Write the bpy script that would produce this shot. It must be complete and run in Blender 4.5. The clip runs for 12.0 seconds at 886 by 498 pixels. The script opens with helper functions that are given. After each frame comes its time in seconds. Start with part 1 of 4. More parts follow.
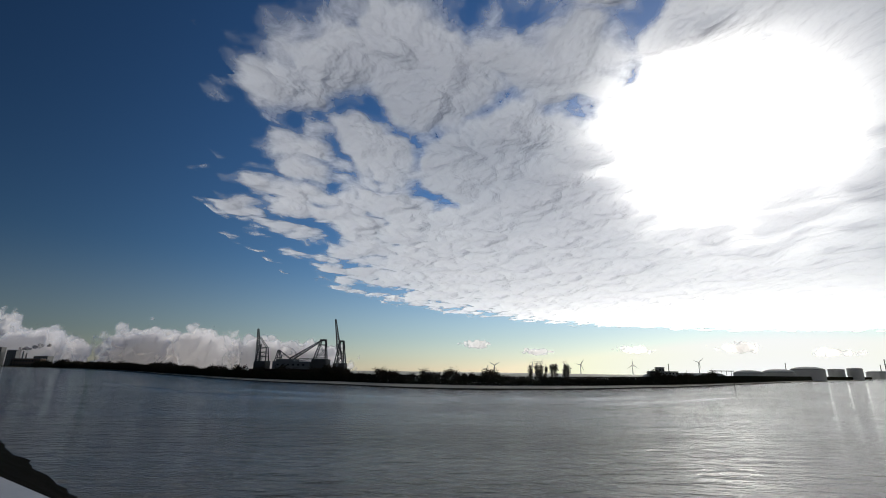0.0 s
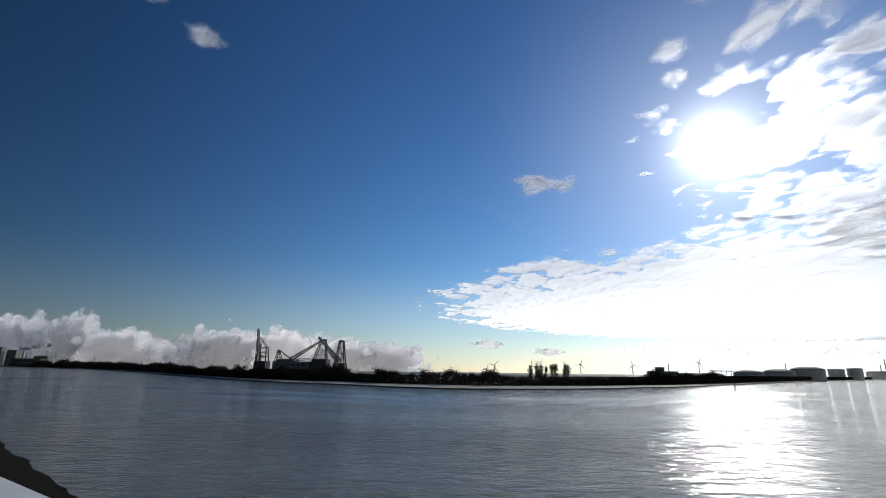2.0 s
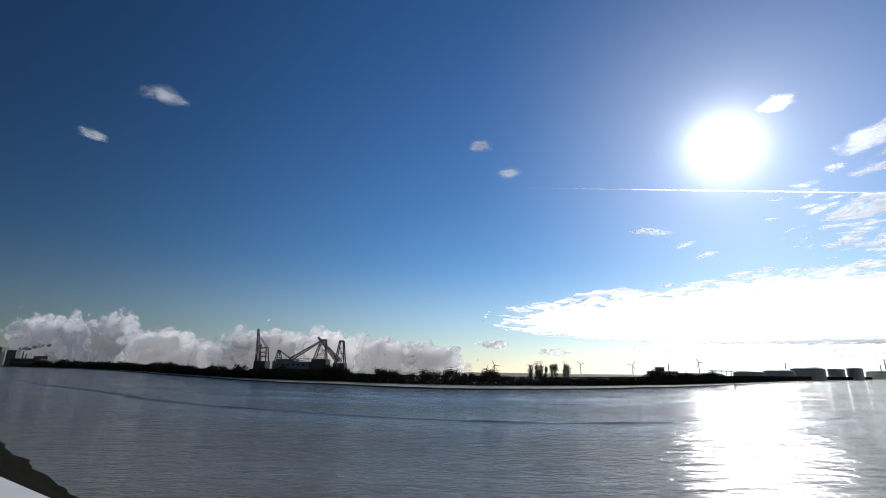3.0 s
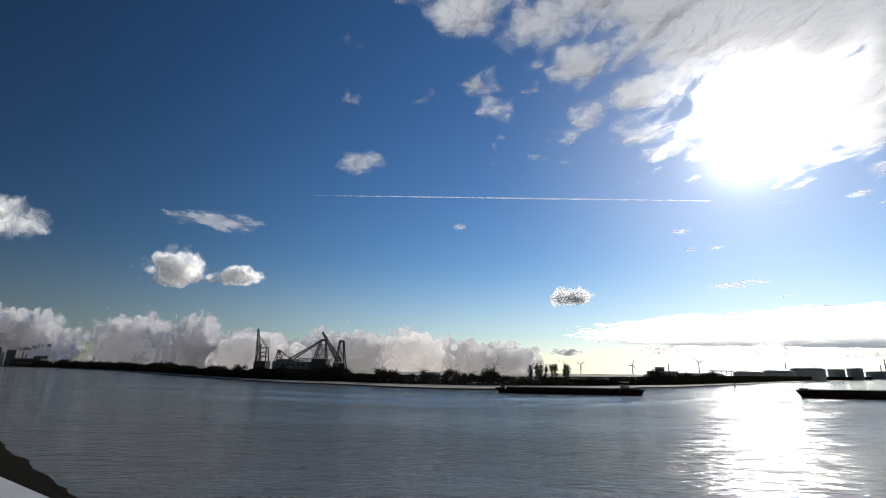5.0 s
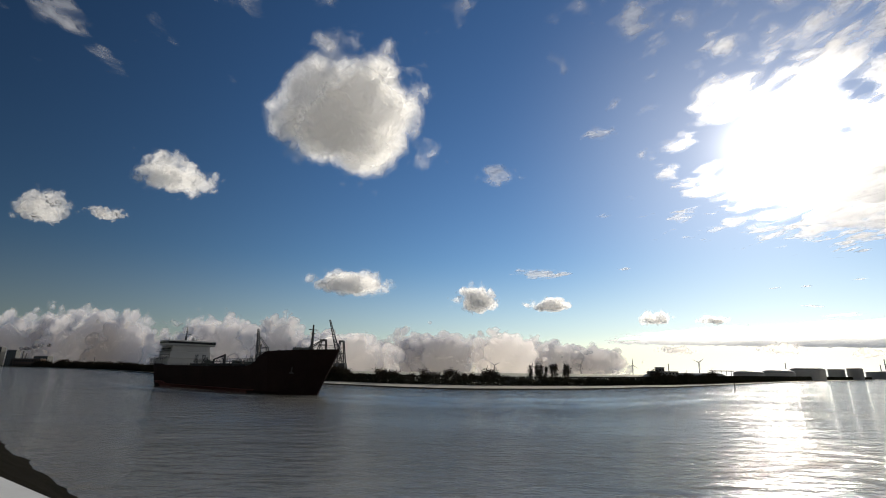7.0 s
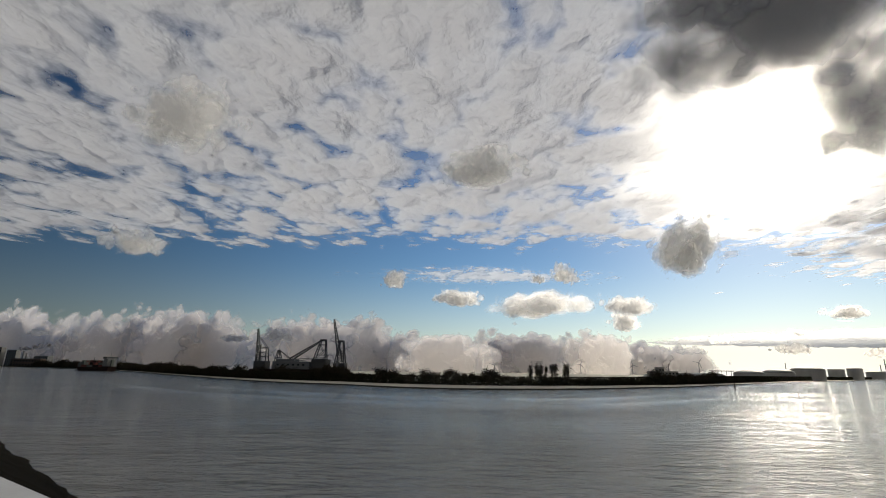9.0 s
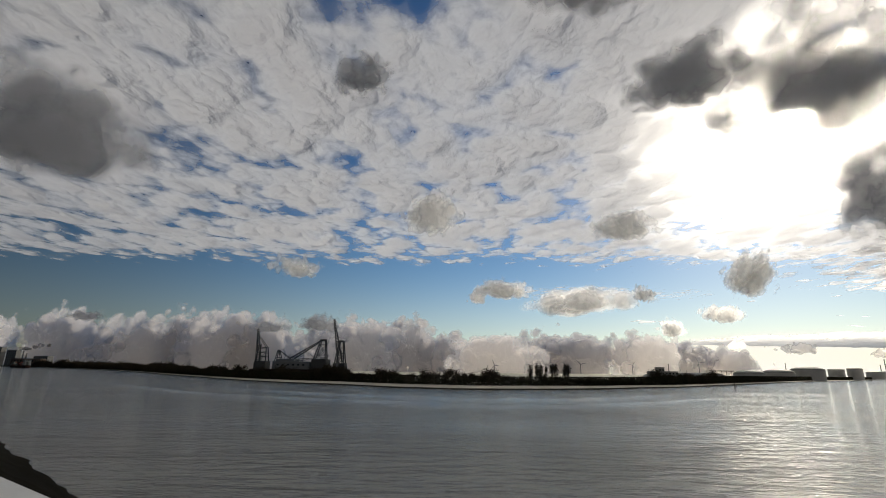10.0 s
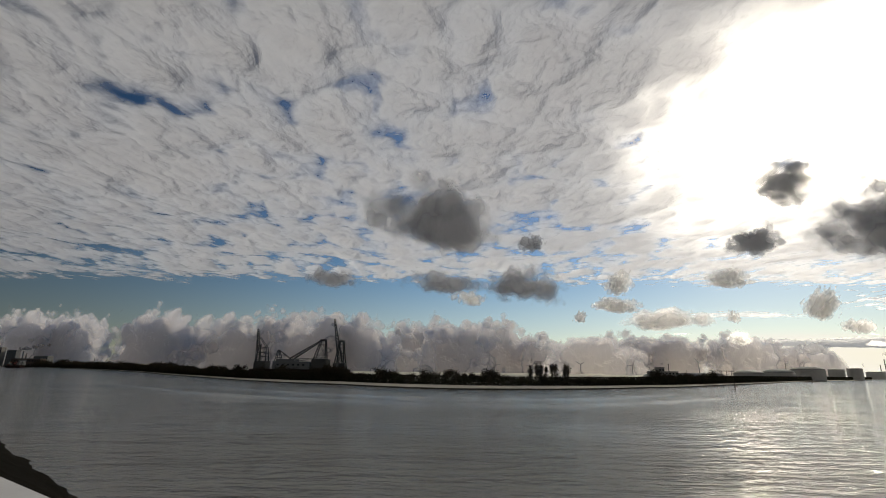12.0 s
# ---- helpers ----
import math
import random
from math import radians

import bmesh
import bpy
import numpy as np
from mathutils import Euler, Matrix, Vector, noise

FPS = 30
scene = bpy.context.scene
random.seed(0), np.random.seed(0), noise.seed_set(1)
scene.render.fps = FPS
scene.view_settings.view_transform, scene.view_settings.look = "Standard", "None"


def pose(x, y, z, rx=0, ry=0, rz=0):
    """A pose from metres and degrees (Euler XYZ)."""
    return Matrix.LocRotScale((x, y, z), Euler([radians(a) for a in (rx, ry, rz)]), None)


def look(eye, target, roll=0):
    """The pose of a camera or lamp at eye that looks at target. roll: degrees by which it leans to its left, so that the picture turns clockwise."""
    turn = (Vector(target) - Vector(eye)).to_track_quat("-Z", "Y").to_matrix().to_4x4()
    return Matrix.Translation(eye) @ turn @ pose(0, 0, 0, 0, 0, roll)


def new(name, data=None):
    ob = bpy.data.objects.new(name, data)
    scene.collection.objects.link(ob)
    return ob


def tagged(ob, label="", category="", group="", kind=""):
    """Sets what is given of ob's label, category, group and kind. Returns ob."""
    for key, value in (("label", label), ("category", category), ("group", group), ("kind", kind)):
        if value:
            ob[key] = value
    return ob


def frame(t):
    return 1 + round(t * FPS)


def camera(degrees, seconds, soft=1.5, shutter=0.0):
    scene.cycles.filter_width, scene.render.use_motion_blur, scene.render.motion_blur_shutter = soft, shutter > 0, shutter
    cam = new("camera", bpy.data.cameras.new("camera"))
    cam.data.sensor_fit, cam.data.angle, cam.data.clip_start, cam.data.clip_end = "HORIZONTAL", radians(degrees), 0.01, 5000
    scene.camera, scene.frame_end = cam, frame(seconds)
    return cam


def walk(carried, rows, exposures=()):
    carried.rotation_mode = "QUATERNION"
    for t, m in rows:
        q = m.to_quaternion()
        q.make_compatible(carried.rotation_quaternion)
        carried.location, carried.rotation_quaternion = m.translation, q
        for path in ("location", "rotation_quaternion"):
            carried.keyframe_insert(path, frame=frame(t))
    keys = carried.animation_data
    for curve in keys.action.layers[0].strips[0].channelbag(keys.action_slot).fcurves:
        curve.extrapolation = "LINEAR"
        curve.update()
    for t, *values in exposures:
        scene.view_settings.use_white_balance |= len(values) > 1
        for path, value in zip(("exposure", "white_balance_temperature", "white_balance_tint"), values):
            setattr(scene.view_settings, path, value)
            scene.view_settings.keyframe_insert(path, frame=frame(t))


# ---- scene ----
cam = camera(88.0, 12.0, soft=0.9)
EYE = (0.0, 0.0, 9.0)
scene.cycles.transparent_max_bounces = 32
walk(cam, [(t, look(EYE, (0, 100 * math.cos(radians(14.9)), 9 + 100 * math.sin(radians(14.9))), 0.8)) for t in (0, 12)],
     exposures=[(0, -0.15, 6350, 10), (2.5, 0.1, 6050, 10), (5, 0.08, 6400, 10), (7, 0.1, 6950, 10), (9.5, -0.05, 7150, 10), (12, -0.22, 7250, 10)])

# ---- light: the low winter sun over the far bank, and the sky ----
SUN_AZ, SUN_EL = 36.0, 23.5
SUN_RADIANCE = 560.0


def heading(az, el):
    a, e = radians(az), radians(el)
    return Vector((math.sin(a) * math.cos(e), math.cos(a) * math.cos(e), math.sin(e)))


world = bpy.data.worlds.new("sky")
scene.world = world
world.use_nodes = True
wn = world.node_tree.nodes
sky = wn.new("ShaderNodeTexSky")
sky.sky_type, sky.sun_disc = "NISHITA", False
sky.sun_elevation, sky.sun_rotation = radians(SUN_EL), radians(SUN_AZ)
sky.altitude, sky.air_density, sky.dust_density, sky.ozone_density = 0, 1.0, 0.15, 3.0
dim = wn.new("ShaderNodeVectorMath")
dim.operation = "SCALE"
dim.inputs["Scale"].default_value = 0.1
deep = wn.new("ShaderNodeGamma")
deep.inputs["Gamma"].default_value = 1.28
rich = wn.new("ShaderNodeHueSaturation")
way_up = wn.new("ShaderNodeSeparateXYZ")
haze = wn.new("ShaderNodeMapRange")
haze.interpolation_type = "SMOOTHSTEP"
for k, v in ((1, 0.0), (2, 0.24), (3, 0.72), (4, 1.10)):
    haze.inputs[k].default_value = v
wn["Background"].inputs[1].default_value = 0.78
# scattering: clear air shines most near the sun and is deepest a right angle from it
toward = wn.new("ShaderNodeVectorMath")
toward.operation = "DOT_PRODUCT"
toward.inputs[1].default_value = heading(SUN_AZ, SUN_EL)
phase = wn.new("ShaderNodeMapRange")
phase.interpolation_type = "SMOOTHSTEP"
for k, v in ((1, 0.0), (2, 0.95), (3, 0.44), (4, 1.10)):
    phase.inputs[k].default_value = v
scatter = wn.new("ShaderNodeVectorMath")
scatter.operation = "SCALE"
veil = wn.new("ShaderNodeVectorMath")
veil.operation = "MINIMUM"
veil.inputs[1].default_value = (1.34, 1.34, 1.32)
ways = wn.new("ShaderNodeTexCoord").outputs["Generated"]
world.node_tree.links.new(ways, way_up.inputs[0])
world.node_tree.links.new(ways, toward.inputs[0])
world.node_tree.links.new(toward.outputs["Value"], phase.inputs[0])
world.node_tree.links.new(phase.outputs[0], scatter.inputs["Scale"])
world.node_tree.links.new(way_up.outputs[2], haze.inputs[0])
world.node_tree.links.new(haze.outputs[0], rich.inputs["Saturation"])
for a, b in ((sky.outputs[0], dim.inputs[0]), (dim.outputs[0], deep.inputs["Color"]), (deep.outputs[0], rich.inputs["Color"]),
             (rich.outputs[0], scatter.inputs[0]), (scatter.outputs[0], veil.inputs[0]), (veil.outputs[0], wn["Background"].inputs[0])):
    world.node_tree.links.new(a, b)

lamp = bpy.data.lights.new("sun_light", "SUN")
lamp.energy, lamp.angle, lamp.color = 1.0, radians(4), (1.0, 0.95, 0.86)
sun_light = new("sun_light", lamp)
sun_light.matrix_world = look(heading(SUN_AZ, SUN_EL) * 100, (0, 0, 0))


# ---- materials ----
class Mat:
    """A node material: n() adds a node and sets its inputs, from values or sockets."""

    def __init__(self, name):
        self.m = bpy.data.materials.new(name)
        self.m.use_nodes = True
        self.t = self.m.node_tree
        self.t.nodes.clear()
        self.out = self.t.nodes.new("ShaderNodeOutputMaterial")

    def n(self, kind, out=0, props=(), **ins):
        node = self.t.nodes.new("ShaderNode" + kind)
        for key, v in props:
            setattr(node, key, v)
        for key, v in ins.items():
            k = int(key[1:]) if key[1:].isdigit() else key.replace("_", " ")
            if isinstance(v, bpy.types.NodeSocket):
                self.t.links.new(v, node.inputs[k])
            else:
                node.inputs[k].default_value = v
        return node.outputs[out]

    def math(self, op, a, b=0.0, c=0.0):
        return self.n("Math", props=(("operation", op),), i0=a, i1=b, i2=c)

    def ramp(self, v, lo, hi, a=0.0, b=1.0):
        return self.n("MapRange", props=(("interpolation_type", "SMOOTHSTEP"),), i0=v, i1=lo, i2=hi, i3=a, i4=b)

    def mix(self, f, a, b):
        node = self.t.nodes.new("ShaderNodeMix")
        node.data_type = "RGBA"
        for k, v in ((0, f), (6, a), (7, b)):
            if isinstance(v, bpy.types.NodeSocket):
                self.t.links.new(v, node.inputs[k])
            else:
                node.inputs[k].default_value = v
        return node.outputs[2]

    def surface(self, s):
        self.t.links.new(s, self.out.inputs[0])
        return self.m


def plain(name, a, b, scale, rough=0.8, metal=0.0, bump=0.3, dist=0.05, gloss=0.1):
    """A rough surface whose colour wanders from a to b at two scales, with fine relief."""
    m = Mat(name)
    co = m.n("TexCoord", 3)
    big = m.n("TexNoise", Vector=co, Scale=scale, Detail=4.0)
    fine = m.n("TexNoise", Vector=co, Scale=scale * 9, Detail=6.0)
    rnd = m.n("ObjectInfo", 5)
    f = m.math("MULTIPLY_ADD", fine, 0.5, m.math("MULTIPLY", big, 0.6))
    f = m.math("ADD", f, m.math("MULTIPLY_ADD", rnd, 0.3, -0.2))
    col = m.mix(f, (*a, 1), (*b, 1))
    nrm = m.n("Bump", Strength=bump, Distance=dist, Height=fine)
    return m.surface(m.n("BsdfPrincipled", Base_Color=col, Roughness=rough, Metallic=metal, Specular_IOR_Level=gloss, Normal=nrm))


def water_material():
    m = Mat("river_water")
    co = m.n("TexCoord", 3)
    st = m.n("Mapping", Vector=co, Rotation=(0, 0, radians(12)), Scale=(0.40, 1.0, 1.0))
    w1 = m.n("TexNoise", Vector=st, Scale=0.44, Detail=4.0, Roughness=0.6)
    w2 = m.n("TexNoise", Vector=st, Scale=0.11, Detail=4.0, Roughness=0.5)
    w3 = m.n("TexNoise", Vector=st, Scale=2.0, Detail=3.0, Roughness=0.6)
    far = m.n("Mapping", Vector=co, Rotation=(0, 0, radians(-6)), Scale=(0.12, 1.0, 1.0))
    calm = m.ramp(m.n("TexNoise", Vector=far, Scale=0.022, Detail=3.0), 0.36, 0.64)
    h = m.math("MULTIPLY_ADD", w2, 1.2, m.math("MULTIPLY", w1, 1.05))
    h = m.math("MULTIPLY_ADD", w3, 0.22, h)
    nrm = m.n("Bump", Strength=m.math("MULTIPLY_ADD", calm, 0.38, 0.31), Distance=1.0, Height=h)
    silt = m.n("TexNoise", Vector=far, Scale=0.06, Detail=5.0)
    col = m.mix(silt, (0.140, 0.134, 0.118, 1), (0.205, 0.195, 0.172, 1))
    rough = m.math("MULTIPLY_ADD", calm, 0.03, 0.05)
    return m.surface(m.n("BsdfPrincipled", Base_Color=col, Roughness=rough, IOR=1.33, Normal=nrm))


SUN_TO_EYE = -heading(SUN_AZ, SUN_EL)
SLANT = (SUN_TO_EYE + Vector((0, 0, -1))).normalized()


def cloud_material(name, cell, cover, soft, box, forward, bright, lumpy=0.9, swell=0.0, most=1.0, rim=0.42, relief=0.38):
    """Layer cloud of rounded puffs with ragged edges: thin parts let light through forwards, thick parts scatter it."""
    m = Mat(name)
    gen, co = m.n("TexCoord", 0), m.n("TexCoord", 3)
    rnd = m.n("ObjectInfo", 5)
    off = m.n("CombineXYZ", X=m.math("MULTIPLY", rnd, 900.0), Y=m.math("MULTIPLY", rnd, -700.0))
    p = m.n("VectorMath", props=(("operation", "MULTIPLY_ADD"),), i0=co, i1=(1.0, 0.75, 1.0), i2=off)
    c = m.n("VectorMath", props=(("operation", "MULTIPLY_ADD"),), i0=gen, i1=(2, 2, 0), i2=(-1, -1, 0))
    if box:
        s = m.n("SeparateXYZ", Vector=c)
        sy = m.t.nodes[-1].outputs[1]
        d = m.math("MAXIMUM", m.math("ABSOLUTE", s), m.math("ABSOLUTE", sy))
    else:
        d = m.n("VectorMath", 1, props=(("operation", "LENGTH"),), i0=c)
    edge = m.math("SUBTRACT", 1.0, d)
    edge = m.math("MINIMUM", m.math("MULTIPLY", edge, 1.0 / max(soft, 0.01)), 1.0)
    warp = m.n("TexNoise", 1, Vector=p, Scale=1.3 / cell, Detail=4.0)
    q = m.n("VectorMath", props=(("operation", "MULTIPLY_ADD"),), i0=warp, i1=(cell * 0.6, cell * 0.6, cell * 0.6), i2=p)
    big = m.n("TexNoise", Vector=p, Scale=0.28 / cell, Detail=4.0, Roughness=0.55)
    puffs = m.n("TexVoronoi", props=(("feature", "SMOOTH_F1"),), Vector=q, Scale=1.0 / cell, Smoothness=0.25)
    knobs = m.n("TexVoronoi", props=(("feature", "SMOOTH_F1"),), Vector=q, Scale=2.7 / cell, Smoothness=0.3)
    fine = m.n("TexNoise", Vector=q, Scale=3.5 / cell, Detail=9.0, Roughness=0.66)
    w = m.math("MULTIPLY_ADD", puffs, -lumpy, m.math("MULTIPLY_ADD", big, 1.5, m.math("MULTIPLY", fine, 0.7)))
    w = m.math("MULTIPLY_ADD", knobs, -lumpy * 0.4, m.math("ADD", w, lumpy * 0.18))
    v = m.math("ADD", w, m.math("MULTIPLY_ADD", edge, 1.7, cover - 2.35))
    if swell:
        v = m.math("MULTIPLY_ADD", m.n("SeparateXYZ", 1, Vector=gen), -swell, v)
    alpha = m.ramp(v, 0.0, rim, 0.0, most)
    thick = m.ramp(m.math("MULTIPLY_ADD", big, 1.6, m.math("MULTIPLY", w, 0.9)), 0.75, 1.6)
    grey = m.mix(thick, (0.86, 0.86, 0.86, 1), (bright, bright, bright * 1.02, 1))
    mild = m.n("TexNoise", Vector=q, Scale=3.0 / cell, Detail=3.0, Roughness=0.5)
    domes = m.n("TexVoronoi", props=(("feature", "SMOOTH_F1"),), Vector=q, Scale=1.0 / cell, Smoothness=0.8)
    height = m.math("MULTIPLY_ADD", domes, -1.0, m.math("MULTIPLY_ADD", knobs, -0.22, m.math("MULTIPLY", mild, 0.20)))
    slant = m.n("CombineXYZ", X=SLANT.x, Y=SLANT.y, Z=SLANT.z)
    billow = m.n("Bump", Strength=1.0, Distance=cell * relief, Height=height, Normal=slant)
    fwd = m.n("BsdfRefraction", Color=grey, Roughness=0.50, IOR=1.5, Normal=m.n("CombineXYZ", X=SUN_TO_EYE.x, Y=SUN_TO_EYE.y, Z=SUN_TO_EYE.z))
    body = m.n("MixShader", i0=0.3, i1=m.n("BsdfTranslucent", Color=grey, Normal=billow), i2=m.n("BsdfDiffuse", Color=grey))
    mixed = m.n("MixShader", i0=m.math("MULTIPLY_ADD", thick, -forward * 0.7, forward), i1=body, i2=fwd)
    return m.surface(m.n("MixShader", i0=alpha, i1=m.n("BsdfTransparent"), i2=mixed))


def puff_material(name, cell, through_light, colour, erode):
    """Heaped cloud: shells of droplets, ragged outside and solid within."""
    m = Mat(name)
    co = m.n("TexCoord", 3)
    rnd = m.n("ObjectInfo", 5)
    off = m.n("CombineXYZ", X=m.math("MULTIPLY", rnd, 900.0), Y=m.math("MULTIPLY", rnd, -700.0))
    p = m.n("VectorMath", props=(("operation", "ADD"),), i0=co, i1=off)
    fine = m.n("TexNoise", Vector=p, Scale=1.0 / cell, Detail=7.0, Roughness=0.6)
    alpha = m.ramp(fine, erode - 0.1, erode + 0.14)
    relief = m.n("Bump", Strength=0.7, Distance=cell * 0.4, Height=fine)
    body = m.n("MixShader", i0=through_light, i1=m.n("BsdfDiffuse", Color=(*colour, 1), Normal=relief), i2=m.n("BsdfTranslucent", Color=(*colour, 1), Normal=relief))
    return m.surface(m.n("MixShader", i0=alpha, i1=m.n("BsdfTransparent"), i2=body))


def heap_material(name, size, lump, opaque, through_light, colour, base=1.5, knobs=0.75, torn=0.8, rim=0.42, relief=0.0):
    """Heaped cloud: a lumpy body of droplets, dense at heart, torn at the rim, flatter below."""
    m = Mat(name)
    co = m.n("TexCoord", 3)
    rnd = m.n("ObjectInfo", 5)
    off = m.n("CombineXYZ", X=m.math("MULTIPLY", rnd, 90.0), Y=m.math("MULTIPLY", rnd, -70.0), Z=m.math("MULTIPLY", rnd, 40.0))
    big = max(size)
    p = m.n("VectorMath", props=(("operation", "MULTIPLY_ADD"),), i0=co, i1=tuple(v / big * 2 / lump for v in size), i2=off)
    x, y, z = (m.n("SeparateXYZ", k, Vector=co) for k in (0, 1, 2))
    z = m.math("MAXIMUM", z, m.math("MULTIPLY", z, -base))
    c = m.n("CombineXYZ", X=x, Y=m.math("MULTIPLY", y, 0.8), Z=z)
    d = m.n("VectorMath", 1, props=(("operation", "LENGTH"),), i0=c)
    warp = m.n("TexNoise", 1, Vector=p, Scale=1.6, Detail=3.0)
    q = m.n("VectorMath", props=(("operation", "MULTIPLY_ADD"),), i0=warp, i1=(0.5, 0.5, 0.5), i2=p)
    lumps = m.n("TexVoronoi", props=(("feature", "SMOOTH_F1"),), Vector=q, Scale=1.3, Smoothness=0.3)
    wide = m.n("TexNoise", Vector=p, Scale=0.55, Detail=2.0)
    fine = m.n("TexNoise", Vector=q, Scale=2.6, Detail=7.0, Roughness=0.6)
    v = m.math("MULTIPLY_ADD", d, -1.7, 1.30)
    v = m.math("MULTIPLY_ADD", lumps, -knobs, v)
    v = m.math("MULTIPLY_ADD", m.math("SUBTRACT", wide, 0.5), 1.1, v)
    v = m.math("MULTIPLY_ADD", m.math("SUBTRACT", fine, 0.5), torn, v)
    alpha = m.math("MULTIPLY", m.ramp(v, 0.0, rim), opaque)
    soft = m.n("TexNoise", Vector=q, Scale=2.2, Detail=3.0, Roughness=0.5)
    domes = m.n("TexVoronoi", props=(("feature", "SMOOTH_F1"),), Vector=q, Scale=1.3, Smoothness=0.8)
    heads = m.math("MULTIPLY_ADD", domes, -1.0, m.math("MULTIPLY", soft, 0.7))
    slant = m.n("CombineXYZ", X=SLANT.x, Y=SLANT.y, Z=SLANT.z)
    billow = m.n("Bump", Strength=1.0, Distance=big * lump * relief, Height=heads, Normal=slant)
    lit = m.n("BsdfTranslucent", Color=(*colour, 1), Normal=billow)
    depth = m.ramp(v, 0.05, 0.95, min(through_light * 1.2, 0.97), through_light * 0.86)
    body = m.n("MixShader", i0=depth, i1=m.n("BsdfDiffuse", Color=(*colour, 1)), i2=lit)
    return m.surface(m.n("MixShader", i0=alpha, i1=m.n("BsdfTransparent"), i2=body))


def glow_material(name, strength, colour):
    m = Mat(name)
    return m.surface(m.n("Emission", Color=(*colour, 1), Strength=strength))


def aureole_material():
    m = Mat("sun_aureole")
    c = m.n("VectorMath", props=(("operation", "MULTIPLY_ADD"),), i0=m.n("TexCoord", 0), i1=(2, 2, 0), i2=(-1, -1, 0))
    d = m.n("VectorMath", 1, props=(("operation", "LENGTH"),), i0=c)
    k = m.math("MAXIMUM", m.math("SUBTRACT", 1.0, d), 0.0)
    s = m.math("MULTIPLY_ADD", m.math("POWER", k, 22.0), 4.5, m.math("MULTIPLY", m.math("POWER", k, 2.6), 0.26))
    glow = m.n("Emission", Color=(1.0, 0.97, 0.92, 1), Strength=s)
    return m.surface(m.n("AddShader", i0=glow, i1=m.n("BsdfTransparent")))


M = {
    "water": water_material(),
    # base colour paled to stand in for haze over the distant land
    "earth": plain("hazed_winter_fields", (0.30, 0.29, 0.25), (0.45, 0.44, 0.40), 0.004, gloss=0.0),
    "beach": plain("pale_sand", (0.34, 0.31, 0.26), (0.5, 0.47, 0.41), 0.05),
    "stone": plain("dark_revetment", (0.006, 0.006, 0.005), (0.026, 0.023, 0.017), 0.6, rough=0.95, bump=1.0, dist=0.3, gloss=0.02),
    "wall": plain("white_coping", (0.62, 0.62, 0.60), (0.82, 0.82, 0.80), 1.2, rough=0.55, bump=0.15, dist=0.01),
    "bark": plain("bark", (0.05, 0.04, 0.03), (0.11, 0.09, 0.07), 1.0),
    "twigs": plain("bare_twigs", (0.02, 0.017, 0.012), (0.05, 0.042, 0.03), 0.8, gloss=0.0),
    "scrub": plain("scrub", (0.012, 0.013, 0.009), (0.04, 0.038, 0.025), 0.2, gloss=0.0),
    "steel": plain("weathered_crane_steel", (0.03, 0.032, 0.035), (0.07, 0.07, 0.07), 0.3, rough=0.7),
    "grey_house": plain("grey_machinery_paint", (0.09, 0.095, 0.10), (0.17, 0.175, 0.18), 0.3, rough=0.6),
    "house": plain("pale_deckhouse_paint", (0.30, 0.31, 0.31), (0.48, 0.48, 0.47), 0.3, rough=0.6),
    "hull": plain("dark_hull_paint", (0.008, 0.006, 0.006), (0.03, 0.018, 0.016), 0.15, rough=0.75, gloss=0.03),
    "red": plain("red_oxide_paint", (0.06, 0.016, 0.013), (0.11, 0.03, 0.024), 0.2, rough=0.6),
    "deck": plain("deck_paint", (0.05, 0.06, 0.06), (0.10, 0.11, 0.10), 0.3, rough=0.6),
    "glass": plain("dark_window_glass", (0.01, 0.012, 0.015), (0.02, 0.022, 0.025), 0.3, rough=0.12, bump=0.0),
    "concrete": plain("grimy_concrete", (0.13, 0.13, 0.125), (0.22, 0.215, 0.2), 0.1),
    "brick": plain("sooty_brown_brick", (0.07, 0.05, 0.04), (0.13, 0.09, 0.07), 0.2),
    "tank": plain("grey_tank_paint", (0.2, 0.2, 0.2), (0.32, 0.32, 0.31), 0.08, rough=0.6),
    "roof": plain("sheet_roof", (0.14, 0.145, 0.15), (0.24, 0.245, 0.25), 0.1, rough=0.5),
    "white": plain("grey_turbine_paint", (0.18, 0.185, 0.19), (0.26, 0.265, 0.27), 0.1, rough=0.5),
    "soot": puff_material("chimney_smoke", 14.0, 0.3, (0.35, 0.33, 0.33), 0.52),
    "sun": glow_material("sun_fire", SUN_RADIANCE, (1.0, 0.95, 0.86)),
    "aureole": aureole_material(),
    "deck_cloud": cloud_material("broken_cloud_deck", 68.0, 1.95, 0.18, True, 0.20, 0.74, 1.3, 1.2, 0.95, 0.7),
    "wedge_cloud": cloud_material("cloud_bank_overhead", 92.0, 2.02, 0.28, False, 0.10, 0.84, 1.5, 0.0, 0.95, 0.55),
    "torn_cloud": cloud_material("torn_cloud_bank", 60.0, 1.7, 0.25, False, 0.12, 0.78, 1.8, 0.0, 0.82, 0.6),
    "patch_cloud": cloud_material("broken_cloud_patch", 48.0, 1.32, 0.6, False, 0.12, 0.86, 1.1, 0.0, 1.0, 0.6),
    "wisp_cloud": cloud_material("thin_cloud", 30.0, 0.60, 0.9, False, 0.2, 0.85, 0.7, 0.0, 0.75, 0.75),
    "trail": cloud_material("ice_trail", 8.0, 0.62, 0.8, False, 0.2, 0.9, 0.4, 0.0, 0.6, 0.7),
}


